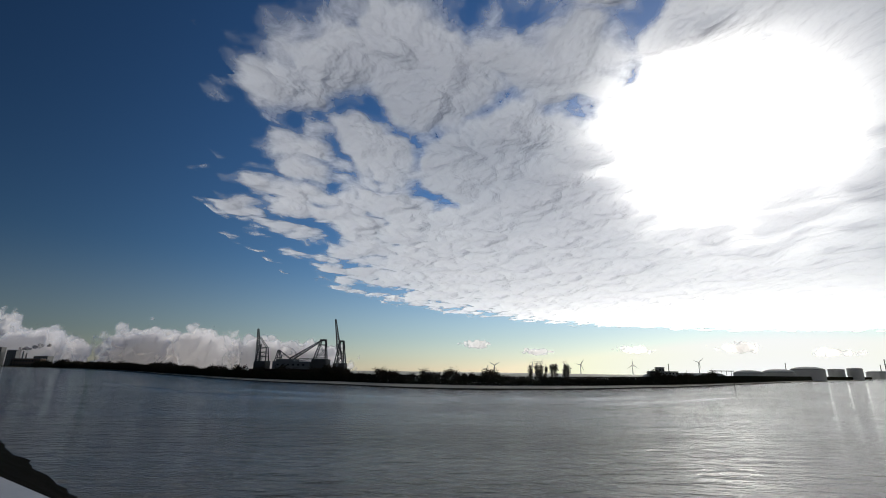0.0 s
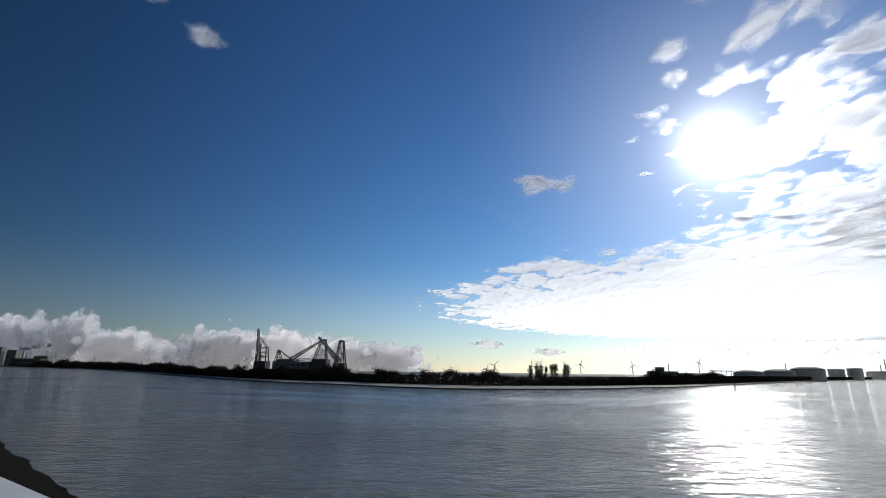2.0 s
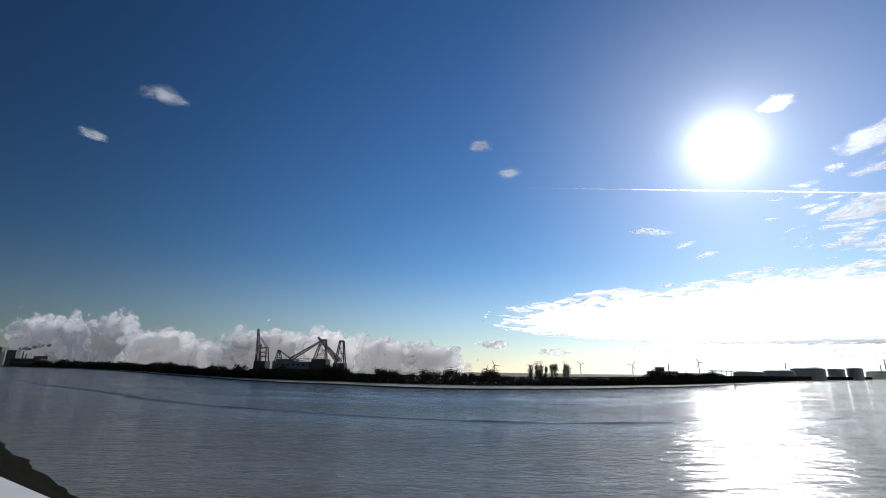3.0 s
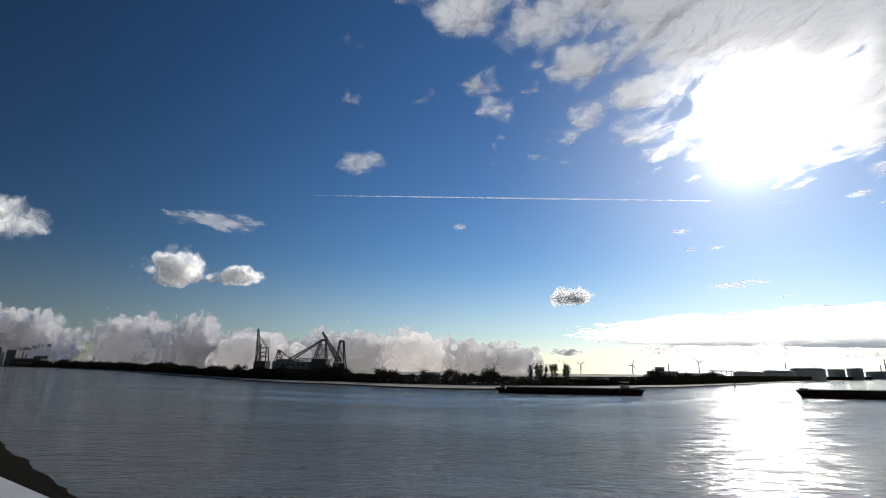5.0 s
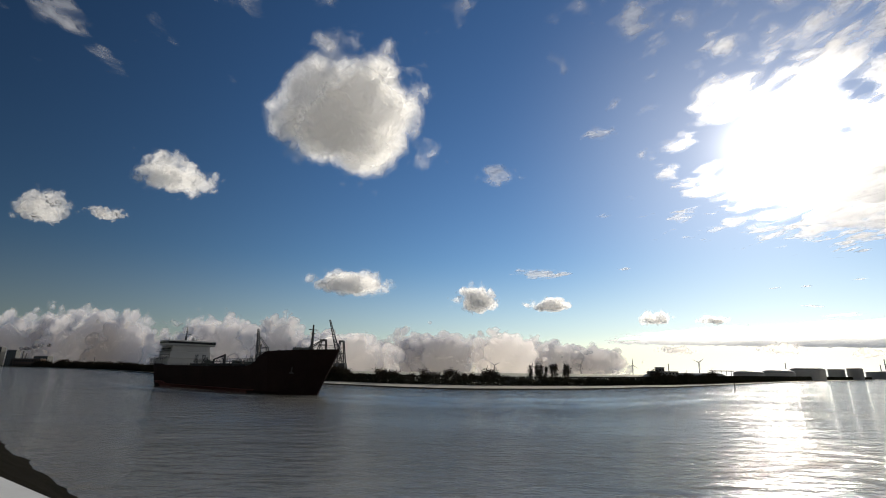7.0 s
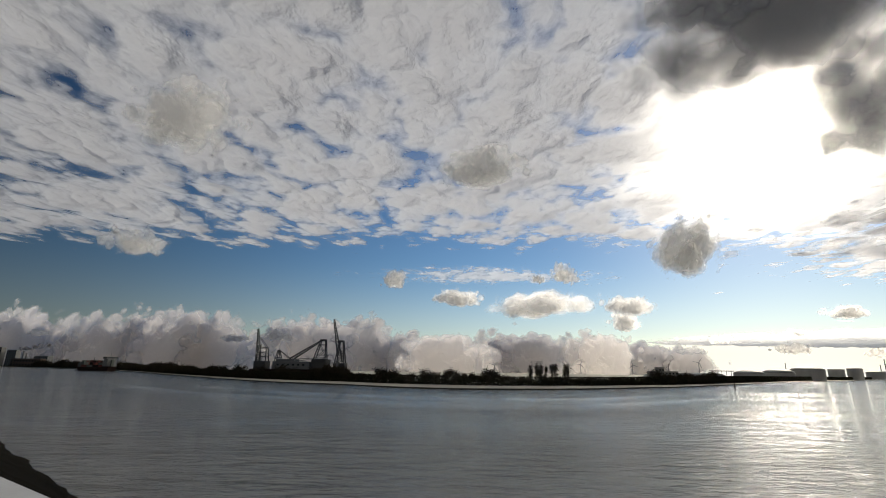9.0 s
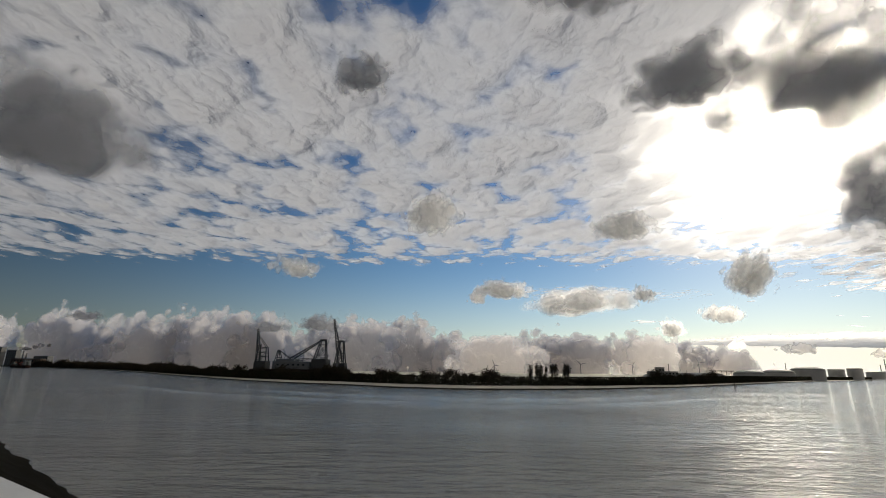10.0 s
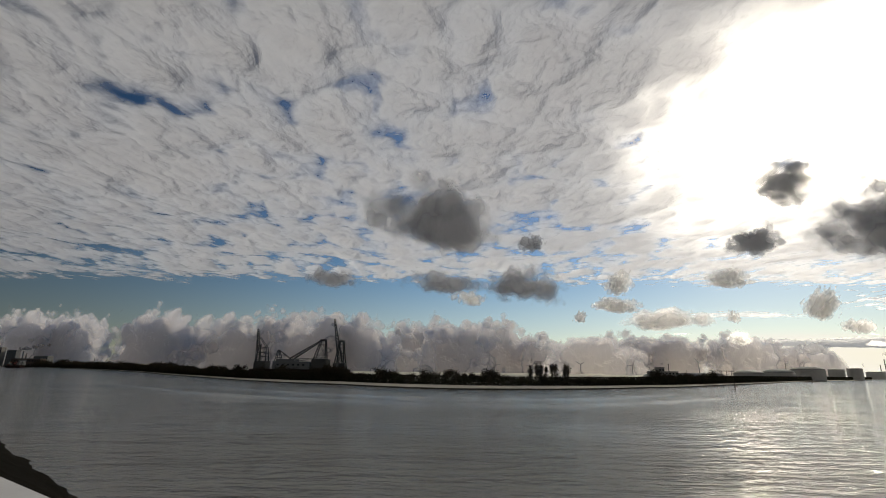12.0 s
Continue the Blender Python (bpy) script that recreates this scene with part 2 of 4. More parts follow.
# ---- mesh helpers ----
def mesh(name, bm, material, smooth=False):
    me = bpy.data.meshes.new(name)
    bm.normal_update()
    bm.to_mesh(me)
    bm.free()
    me.materials.append(M[material])
    if smooth:
        me.polygons.foreach_set("use_smooth", [True] * len(me.polygons))
    return me


def part(name, bm, material, parent=None, label="", smooth=False):
    ob = new(name, mesh(name, bm, material, smooth))
    ob.parent = parent
    return tagged(ob, label)


def thing(name, m, label, category, group="", kind=""):
    ob = new(name)
    ob.matrix_world = m
    return tagged(ob, label, category, group, kind)


def box(bm, x0, x1, y0, y1, z0, z1, bevel=0.0):
    r = bmesh.ops.create_cube(bm, size=1.0)
    for v in r["verts"]:
        v.co = Vector(((x0 + x1) / 2 + v.co.x * (x1 - x0), (y0 + y1) / 2 + v.co.y * (y1 - y0), (z0 + z1) / 2 + v.co.z * (z1 - z0)))
    if bevel:
        es = list({e for v in r["verts"] for e in v.link_edges})
        bmesh.ops.bevel(bm, geom=es, offset=bevel, segments=1, affect="EDGES")
    return bm


def beam(bm, a, b, r, r2=None, n=5):
    a, b = Vector(a), Vector(b)
    d = b - a
    q = d.to_track_quat("Z", "Y").to_matrix().to_4x4()
    bmesh.ops.create_cone(bm, cap_ends=True, segments=n, radius1=r, radius2=r if r2 is None else r2, depth=d.length,
                          matrix=Matrix.Translation((a + b) / 2) @ q)
    return bm


def B():
    return bmesh.new()


def lattice(bm, a, b, w0, w1, bays, r, side=(0, 1, 0)):
    """A four-chord lattice girder from a to b, w0 wide at a and w1 at b."""
    a, b = Vector(a), Vector(b)
    d = (b - a).normalized()
    s = Vector(side)
    s = (s - d * s.dot(d)).normalized()
    t = d.cross(s)
    rings = []
    for i in range(bays + 1):
        k = i / bays
        w = (w0 + (w1 - w0) * k) / 2
        c = a + (b - a) * k
        rings.append([c + s * w + t * w, c - s * w + t * w, c - s * w - t * w, c + s * w - t * w])
    for j in range(4):
        beam(bm, rings[0][j], rings[-1][j], r, r * 0.8, 4)
    for i in range(bays):
        for j in range(4):
            beam(bm, rings[i][j], rings[i + 1][(j + 1) % 4], r * 0.55, n=3)
            beam(bm, rings[i + 1][j], rings[i + 1][(j + 1) % 4], r * 0.55, n=3)
    return bm


# ---- setting: river, banks ----
SHORE = ((-2600, 900), (-1799, 1400), (-1861, 2005), (-1471, 1817), (-760, 1102), (-326, 573), (-174, 387), (-105, 316), (-61, 287),
         (-24, 254), (6, 241), (25, 241), (50, 250), (89, 271), (136, 311), (165, 333), (272, 443), (508, 691), (700, 880),
         (960, 1120), (1300, 1440), (2600, 2700), (4000, 3100))


def shore_line():
    """The far waterline, rounded off between its bends."""
    pts = [Vector((*p, 0)) for p in SHORE]
    out = []
    for i in range(1, len(pts) - 2):
        p0, p1, p2, p3 = pts[i - 1:i + 3]
        for k in range(6):
            t = k / 6
            out.append(0.5 * ((2 * p1) + (p2 - p0) * t + (2 * p0 - 5 * p1 + 4 * p2 - p3) * t * t + (3 * p1 - p0 - 3 * p2 + p3) * t ** 3))
    return out


LINE = shore_line()


def inland(p, d):
    r = Vector((p.x, p.y, 0)).normalized()
    return Vector((p.x, p.y, 0)) + r * d


def strip(bm, d0, z0, d1, z1, wobble=0.0):
    prev = None
    for i, p in enumerate(LINE):
        k = 1 + p.length / 900
        w = wobble * noise.noise((p.x * 0.02, p.y * 0.02, 0)) * k
        a, b = inland(p, d0 * k + (w if d0 > 1 else 0)), inland(p, d1 * k + w if d1 < 3000 else max(4950 - p.length, 60))
        va, vb = bm.verts.new((a.x, a.y, z0)), bm.verts.new((b.x, b.y, z1))
        if prev:
            bm.faces.new((prev[0], va, vb, prev[1]))
        prev = (va, vb)
    return bm


def build_setting():
    bm = B()
    bmesh.ops.create_grid(bm, x_segments=2, y_segments=2, size=5200)
    river = part("water", bm, "water")
    tagged(river, "grey-blue rippled tidal river reflecting the sky", "river", kind="structure")
    bm = B()
    bmesh.ops.create_grid(bm, x_segments=4, y_segments=4, size=5200)
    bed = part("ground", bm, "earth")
    bed.location.z = -3
    tagged(bed, "river bed and lowland under the water, in the haze-paled field colour", "ground", kind="structure")
    bank = thing("far_bank", pose(0, 0, 0), "low far river bank with stone edge and pale sandy strip", "river bank", kind="structure")
    part("stone_edge", strip(B(), -1.0, -0.6, 3.5, 0.7), "stone", bank, "dark wet stone edge")
    part("sand", strip(B(), 3.5, 0.7, 28, 1.3, 2.0), "beach", bank, "pale sand and silt")
    # land up to the horizon, its haze painted in the earth colour
    part("meadow", strip(B(), 28, 1.3, 5000, 1.6, 2.0), "earth", bank, "winter fields with distance haze put into their colour")
    return river


river = build_setting()


def near_bank():
    """The steep stone slope under the camera, with its pale coping."""
    u, n = Vector((-0.755, 0.656, 0)), Vector((0.656, 0.755, 0))
    bank = thing("near_bank", pose(0, 0, 0), "steep near bank of dark wet stones and weed", "river bank", kind="structure")
    bm = B()
    rng = random.Random(4)
    rows = []
    for i in range(90):
        s = -60 + i * 2.4
        row = []
        for k in range(9):
            f = k / 8
            dist = 12.1 - f * 9.8 + rng.uniform(-0.3, 0.3)
            z = -0.7 + 5.6 * f ** 1.25 + rng.uniform(-0.18, 0.12)
            p = u * s + n * dist
            row.append(bm.verts.new((p.x, p.y, z)))
        p = u * s - n * 60
        row.append(bm.verts.new((p.x, p.y, 5.0)))
        rows.append(row)
    for a, b in zip(rows, rows[1:]):
        for k in range(9):
            bm.faces.new((a[k], b[k], b[k + 1], a[k + 1]))
    part("slope", bm, "stone", bank)
    d, m = Vector((-0.832, 0.555, 0)), Vector((0.555, 0.832, 0))
    wall = thing("parapet", pose(0, 0, 0), "white-painted parapet coping with a rounded worn edge", "parapet", kind="structure")
    for i in range(14):
        a = d * (-6 + i * 2.0)
        bm = box(B(), 0, 1.99, 0, 0.55, 7.82, 8.0, 0.03)
        for v in bm.verts:
            q = a + d * v.co.x + m * (1.10 + v.co.y)
            v.co = Vector((q.x, q.y, v.co.z))
        bmesh.ops.recalc_face_normals(bm, faces=bm.faces)
        part("coping_slab", bm, "wall", wall)
    bm = box(B(), -6, 22, 0.06, 0.49, 3.6, 7.82)
    for v in bm.verts:
        q = d * v.co.x + m * (1.10 + v.co.y)
        v.co = Vector((q.x, q.y, v.co.z))
    bmesh.ops.recalc_face_normals(bm, faces=bm.faces)
    part("upright", bm, "concrete", wall)
    bm = box(B(), -6, 22, -12, 0.06, 7.2, 7.5)
    for v in bm.verts:
        q = d * v.co.x + m * (1.10 + v.co.y)
        v.co = Vector((q.x, q.y, v.co.z))
    bmesh.ops.recalc_face_normals(bm, faces=bm.faces)
    part("terrace", bm, "concrete", wall, "grey concrete terrace")


near_bank()


# ---- the sun ----
def build_sun():
    D = 4600.0
    sun = thing("sun", pose(0, 0, 0), "low blazing white winter sun with its glare", "sun")
    bm = B()
    bmesh.ops.create_icosphere(bm, subdivisions=3, radius=D * math.tan(radians(1.8)))
    disc = part("disc", bm, "sun", sun, smooth=True)
    bm = B()
    bmesh.ops.create_circle(bm, cap_ends=True, segments=48, radius=D * math.tan(radians(30)))
    halo = part("aureole", bm, "aureole", sun, "hazy glow round the sun")
    halo.location.z = -260
    return sun, D


sun, SUN_FAR = build_sun()

# ---- clouds ----
# cloud table: kind, width, depth, height, lean, bearing, drift (seconds, east, north)
CLOUDS = (
    ('thin', 181, 86, 50, 35, -8, ((0, -366, 135), (0.8, -167, 313), (2.0, 132, 581), (12, 2624, 2814))),
    ('thin', 69, 58, 32, 33, -13, ((0, -631, -53), (2.0, -187, 307), (2.5, -75, 377), (3.0, 41, 480), (12, 2141, 2328))),
    ('thin', 49, 50, 24, 29, -6, ((0, -846, -489), (2.2, -137, 334), (2.5, -41, 446), (3.0, 84, 550), (12, 2325, 2420))),
    ('thin', 75, 79, 37, 28, -34, ((0, -949, -151), (2.8, -311, 353), (3.0, -265, 382), (3.2, -199, 421), (12, 2727, 2137))),
    ('thin', 50, 49, 19, 22, -42, ((0, -1016, -73), (2.8, -431, 431), (3.0, -389, 463), (12, 1493, 1906))),
    ('thin', 64, 62, 38, 39, 15, ((0, -93, 83), (1.0, 43, 263), (1.5, 111, 292), (12, 1543, 1867))),
    ('thin', 68, 142, 34, 14, 22, ((0, -462, 2), (2.0, 168, 592), (3.0, 483, 887), (12, 3320, 3540))),
    ('thin', 73, 168, 37, 13, 27, ((0, -763, -127), (2.5, 348, 780), (3.0, 570, 961), (12, 4568, 4224))),
    ('thin', 121, 173, 84, 29, 46, ((0, -410, -234), (2.5, 317, 324), (3.0, 462, 436), (12, 3078, 2445))),
    ('thin', 92, 101, 43, 25, -14, ((0, -1046, -2600), (3.3, -566, -700), (4.8, -146, 459), (5.0, -104, 529), (12, 1388, 2986))),
    ('thin', 101, 146, 76, 31, -27, ((0, -1385, -2600), (3.3, -905, -700), (4.8, -485, 136), (5.7, -272, 303), (6.0, -201, 358), (6.5, -66, 456), (12, 1417, 1536))),
    ('thin', 268, 199, 52, 15, 2, ((0, -1366, -2600), (3.3, -886, -700), (4.8, -466, 704), (5.5, -197, 830), (6.0, -5, 913), (6.5, 135, 1001), (7.0, 262, 1179), (12, 1530, 2955))),
    ('thin', 168, 314, 54, 10, 36, ((0, -125, -2600), (3.3, 355, -700), (4.8, 775, 1219), (5.5, 995, 1382), (6.5, 1443, 1723), (12, 3907, 3598))),
    ('thin', 1170, 387, 77, 11, 12, ((0, -860, -2600), (7.3, -380, -700), (8.8, 40, 1177), (9.0, 118, 1226), (10.0, 509, 1476), (12, 1290, 1976))),
    ('puff', 165, 165, 61, 11, -21, ((0, -1478, -1664), (3.3, -846, -448), (4.8, -578, 432), (5.5, -470, 581), (6.0, -394, 687), (6.5, -282, 795), (7.0, -180, 886), (7.2, -117, 913), (12, 1399, 1550))),
    ('puff', 123, 123, 75, 10, -5, ((0, -1416, -1664), (3.3, -785, -448), (4.8, -516, 732), (5.5, -314, 812), (6.0, -169, 856), (6.5, -46, 977), (7.0, 84, 1089), (7.2, 136, 1133), (12, 1390, 2168))),
    ('puff', 112, 112, 59, 8, 18, ((0, -619, -1664), (3.3, 13, -448), (4.8, 281, 1003), (5.0, 289, 1026), (5.5, 238, 1057), (6.0, 333, 1065), (6.5, 482, 1204), (7.0, 656, 1417), (12, 2403, 3545))),
    ('puff', 131, 131, 44, 8, 9, ((0, -1338, -1664), (3.3, -706, -448), (4.8, -438, 745), (6.0, -23, 1055), (6.5, 150, 1184), (7.0, 264, 1140), (7.2, 340, 1112), (12, 2169, 1573))),
    ('puff', 100, 100, 35, 9, 19, ((0, -663, -1664), (3.3, -32, -448), (4.8, 237, 971), (5.0, 291, 1009), (5.5, 426, 1103), (12, 2186, 2329))),
    ('puff', 130, 130, 106, 28, -24, ((0, -1277, -1664), (3.3, -645, -448), (4.8, -400, 60), (6.0, -246, 188), (6.5, -149, 225), (7.0, -60, 289), (7.2, -20, 322), (12, 934, 1125))),
    ('puff', 67, 67, 42, 20, -34, ((0, -1427, -1664), (3.3, -795, -448), (4.8, -527, 89), (6.5, -303, 308), (7.0, -237, 372), (7.2, -194, 411), (12, 839, 1329))),
    ('puff', 62, 62, 46, 14, -40, ((0, -1703, -1664), (3.3, -1072, -448), (4.8, -803, 56), (7.0, -429, 468), (7.2, -395, 506), (12, 422, 1406))),
    ('puff', 39, 39, 20, 13, -40, ((0, -1523, -1664), (3.3, -892, -448), (4.8, -623, 295), (6.0, -491, 445), (6.5, -435, 508), (7.0, -366, 475), (7.2, -314, 502), (12, 937, 1158))),
    ('puff', 77, 77, 58, 26, -28, ((0, -1068, -1664), (7.3, -437, -448), (8.8, -168, 247), (9.0, -172, 280), (9.2, -155, 312), (9.4, -120, 351), (12, 334, 853))),
    ('puff', 98, 98, 45, 13, -33, ((0, -1319, -1664), (7.3, -688, -448), (8.8, -419, 540), (9.0, -411, 591), (9.5, -332, 665), (12, 62, 1035))),
    ('puff', 80, 80, 43, 17, 18, ((0, -899, -1664), (7.3, -268, -448), (8.8, 1, 329), (9.0, 32, 346), (9.4, 117, 427), (9.8, 182, 476), (10.5, 270, 570), (11, 365, 686), (12, 496, 780))),
    ('puff', 316, 316, 82, 8, 19, ((0, -646, -1664), (7.3, -15, -448), (8.8, 254, 1148), (9.0, 271, 1171), (10.0, 353, 1111), (11, 424, 1155), (12, 728, 1458))),
    ('puff', 127, 127, 52, 10, 8, ((0, -882, -1664), (7.3, -251, -448), (8.8, 18, 1026), (9.0, 35, 1049), (10.0, 123, 927), (11.0, 277, 1027), (12, 430, 1127))),
    ('dark', 75, 75, 114, 19, 46, ((0, -661, -1664), (7.3, -30, -448), (8.8, 239, 227), (9.0, 266, 255), (9.5, 335, 326), (10.0, 397, 388), (10.5, 490, 439), (12, 768, 590))),
    ('dark', 141, 141, 93, 27, 44, ((0, -761, -1664), (7.3, -130, -448), (8.8, 139, 147), (9.0, 149, 170), (9.5, 175, 191), (10.0, 209, 227), (10.5, 267, 272), (11, 326, 326), (12, 485, 476))),
    ('dark', 69, 69, 45, 24, 34, ((0, -797, -1664), (7.3, -166, -448), (8.8, 103, 124), (9.5, 130, 204), (10.0, 134, 223), (10.5, 200, 298), (11, 271, 379), (12, 389, 550))),
    ('dark', 59, 59, 52, 28, 35, ((0, -984, -1664), (7.3, -352, -448), (8.8, -84, 0), (10.5, 114, 196), (11.0, 172, 251), (11.4, 206, 281), (12, 292, 366))),
    ('dark', 164, 164, 82, 18, -25, ((0, -1258, -1664), (7.3, -627, -448), (8.8, -358, 153), (10.0, -289, 291), (10.5, -260, 329), (11.0, -210, 363), (11.7, -75, 442), (12, -9, 489))),
    ('dark', 38, 38, 34, 27, 6, ((0, -1110, -1664), (7.3, -479, -448), (8.8, -210, 15), (10.0, -48, 228), (10.5, 20, 316), (11.0, 83, 393), (11.5, 123, 473), (12, 115, 578))),
    ('dark', 104, 104, 42, 11, -32, ((0, -3068, -1664), (7.3, -2437, -448), (8.8, -2168, 2413), (10.0, -1187, 1535), (10.6, -602, 888), (11.0, -391, 652), (12, -206, 831))),
    ('dark', 164, 164, 82, 10, -8, ((0, -1765, -1664), (7.3, -1134, -448), (8.8, -865, 2364), (10.0, -444, 1717), (10.6, -176, 1069), (11.0, -67, 848), (12, 166, 878))),
    ('dark', 161, 161, 54, 11, -15, ((0, -2123, -1664), (7.3, -1492, -448), (8.8, -1223, 2649), (10.0, -687, 1868), (10.6, -325, 1083), (11.0, -196, 858), (12, 7, 860))),
)
# end of table


def sheet(material, w, d, relief, cells=24, round_off=True):
    """A thin layer of cloud, gently heaved, facing down."""
    bm = B()
    bmesh.ops.create_grid(bm, x_segments=cells, y_segments=cells, size=0.5)
    if round_off:
        bmesh.ops.delete(bm, geom=[f for f in bm.faces if f.calc_center_median().length > 0.5], context="FACES")
    for v in bm.verts:
        v.co.x, v.co.y = v.co.x * w, v.co.y * d
        v.co.z = relief * noise.fractal((v.co.x * 0.01, v.co.y * 0.01, w), 1.0, 2.0, 3)
    bmesh.ops.reverse_faces(bm, faces=bm.faces)
    return mesh("cloud_layer", bm, material, True)


def heap(bm, w, d, h, seed, lumps, grow, flat=0.25, detail=3):
    """Heaped lumps on a flattish base, swollen outward by grow."""
    rng = random.Random(seed)
    for i in range(lumps):
        a, r = rng.uniform(0, math.tau), math.sqrt(rng.uniform(0, 1)) * 0.72
        cx, cy = math.cos(a) * r * w / 2, math.sin(a) * r * d / 2
        top = (1 - r * r) * rng.uniform(0.6, 1.0)
        rad = rng.uniform(0.16, 0.30) * min(w, d * 1.2)
        cz = -h / 2 + h * flat + rng.uniform(0.0, max(top - flat, 0.05)) * h * 0.75
        m = bmesh.ops.create_icosphere(bm, subdivisions=detail, radius=1.0)
        for v in m["verts"]:
            u = v.co.copy()
            s = 1 + 0.30 * noise.fractal(u * 1.6 + Vector((seed, i, 0)), 0.9, 2.1, 4)
            q = Vector((cx, cy, cz)) + Vector((u.x * rad, u.y * rad, u.z * min(rad, h * 0.55))) * s * (1 + grow)
            q.z = max(q.z, -h / 2 - grow * h * 0.3 + 0.08 * h * noise.noise(q * 0.02))
            v.co = q
    return bm


RIDERS = []


def layered(material, size, layers):
    """A cloud of unit reach cut into layers, one behind another, and sized by its object."""
    bm = B()
    for k in range(layers):
        y = -0.3 + 0.6 * k / (layers - 1) if layers > 1 else 0.0
        ring = [(math.cos(a), math.sin(a)) for a in (j * math.tau / 20 for j in range(20))]
        bm.faces.new([bm.verts.new((1.06 * c, y, (1.06 if s > 0 else 0.8) * s)) for c, s in ring])
    me = bpy.data.meshes.new("cloud_body")
    bm.to_mesh(me)
    bm.free()
    me.materials.append(material)
    ob = new("cloud", me)
    ob.scale = [v / 2 for v in size]
    return ob


def build_clouds():
    labels = {"thin": "thin torn wisp of white cloud", "puff": "white fair-weather heap cloud with a greyish base",
              "dark": "dark grey backlit low heap cloud with ragged edges"}
    for i, (kind, w, d, h, lean, bearing, drift) in enumerate(CLOUDS):
        if kind == "thin":
            cloud = new("cloud", sheet("wisp_cloud", w * 1.25, d * 1.25, 6, 10))
            lean = bearing = 0
        else:
            k = 1.16 if kind == "puff" else 1.24
            size = (w * 1.35 * k, w * 0.9, h * 1.5 * k)
            look_of = (0.62, 0.85, 0.90, (0.95, 0.94, 0.92), 1.5, 0.7, 0.6, 0.45, 0.13) if kind == "puff" else (0.62, 0.80, 0.20, (0.60, 0.61, 0.65), 1.4, 0.7, 0.55, 0.62, 0.08)
            cloud = layered(heap_material(kind + "_cloud", size, *look_of), size, 4 if w > 120 else 3)
        tagged(cloud, labels[kind], "cloud", kind + " clouds")
        RIDERS.append((cloud, [(t, pose(x, y, 259 if kind == "thin" else 169, lean, 0, -bearing)) for t, x, y in drift]))
    A = 310.0
    wedge = tagged(new("cloud_bank", sheet("wedge_cloud", 17.2 * A, 13 * A, 14, 90)), "broad bright bank of rippled white cloud", "cloud bank")
    RIDERS.append((wedge, [(0, pose(6.9 * A, 4.3 * A, A + 9)), (0.6, pose(7.3 * A, 4.85 * A, A + 9)), (1.4, pose(7.7 * A, 6.3 * A, A + 9)), (3, pose(9.4 * A, 8.8 * A, A + 9)), (12, pose(17 * A, 16.5 * A, A + 9))]))
    A = 335.0
    near = tagged(new("cloud_bank", sheet("torn_cloud", 10.6 * A, 7.0 * A, 14, 60)), "bright torn bank of white cloud before the sun", "cloud bank")
    RIDERS.append((near, [(t, pose(x * A, y * A, A + 9)) for t, x, y in
                          ((0, 3.3, -2.6), (0.5, 3.9, -1.5), (1.0, 4.6, -0.3), (1.5, 5.3, 0.35), (2.5, 6.4, 1.2), (3, 7.0, 1.5), (5, 10.5, 3.4), (12, 20, 12))]))
    A = 285.0
    patch = tagged(new("cloud_bank", sheet("patch_cloud", 7 * A, 5.2 * A, 10, 60)), "broken patch of dappled white cloud", "cloud bank")
    RIDERS.append((patch, [(t, pose(x * A, y * A, A + 9)) for t, x, y in
                           ((0, -1.8, -4), (5, 2.4, 0.1), (6, 3.1, 0.8), (7, 3.8, 1.4), (12, 8, 5))]))
    A = 345.0
    deck = tagged(new("cloud_deck", sheet("deck_cloud", 24 * A, 15 * A, 16, 40, False)), "wide dappled grey-white cloud deck with blue cracks", "cloud deck")
    edge = ((0, -7.0), (5, -1.2), (6.4, 0.65), (7.2, 2.1), (9, 4.3), (10, 4.9), (11, 5.4), (12, 5.9))
    RIDERS.append((deck, [(t, pose((-9 + 0.9 * t) * A, (e - 7.3) * A, A + 9)) for t, e in edge]))
    A = 410.0
    trail = tagged(new("contrail", sheet("trail", 4.4 * A, 0.05 * A, 0.3, 8)), "thin straight white aircraft trail", "contrail")
    RIDERS.append((trail, [(t, pose(x * A, y * A, A + 9)) for t, x, y in
                           ((0, 3.6, 2.38), (2.5, 2.2, 2.40), (3.2, 1.6, 2.40), (5, 0.4, 2.56), (6.2, -0.3, 2.66), (6.8, -3.0, 2.75), (7.2, -7, 2.9), (12, -13, 3.2))]))


build_clouds()


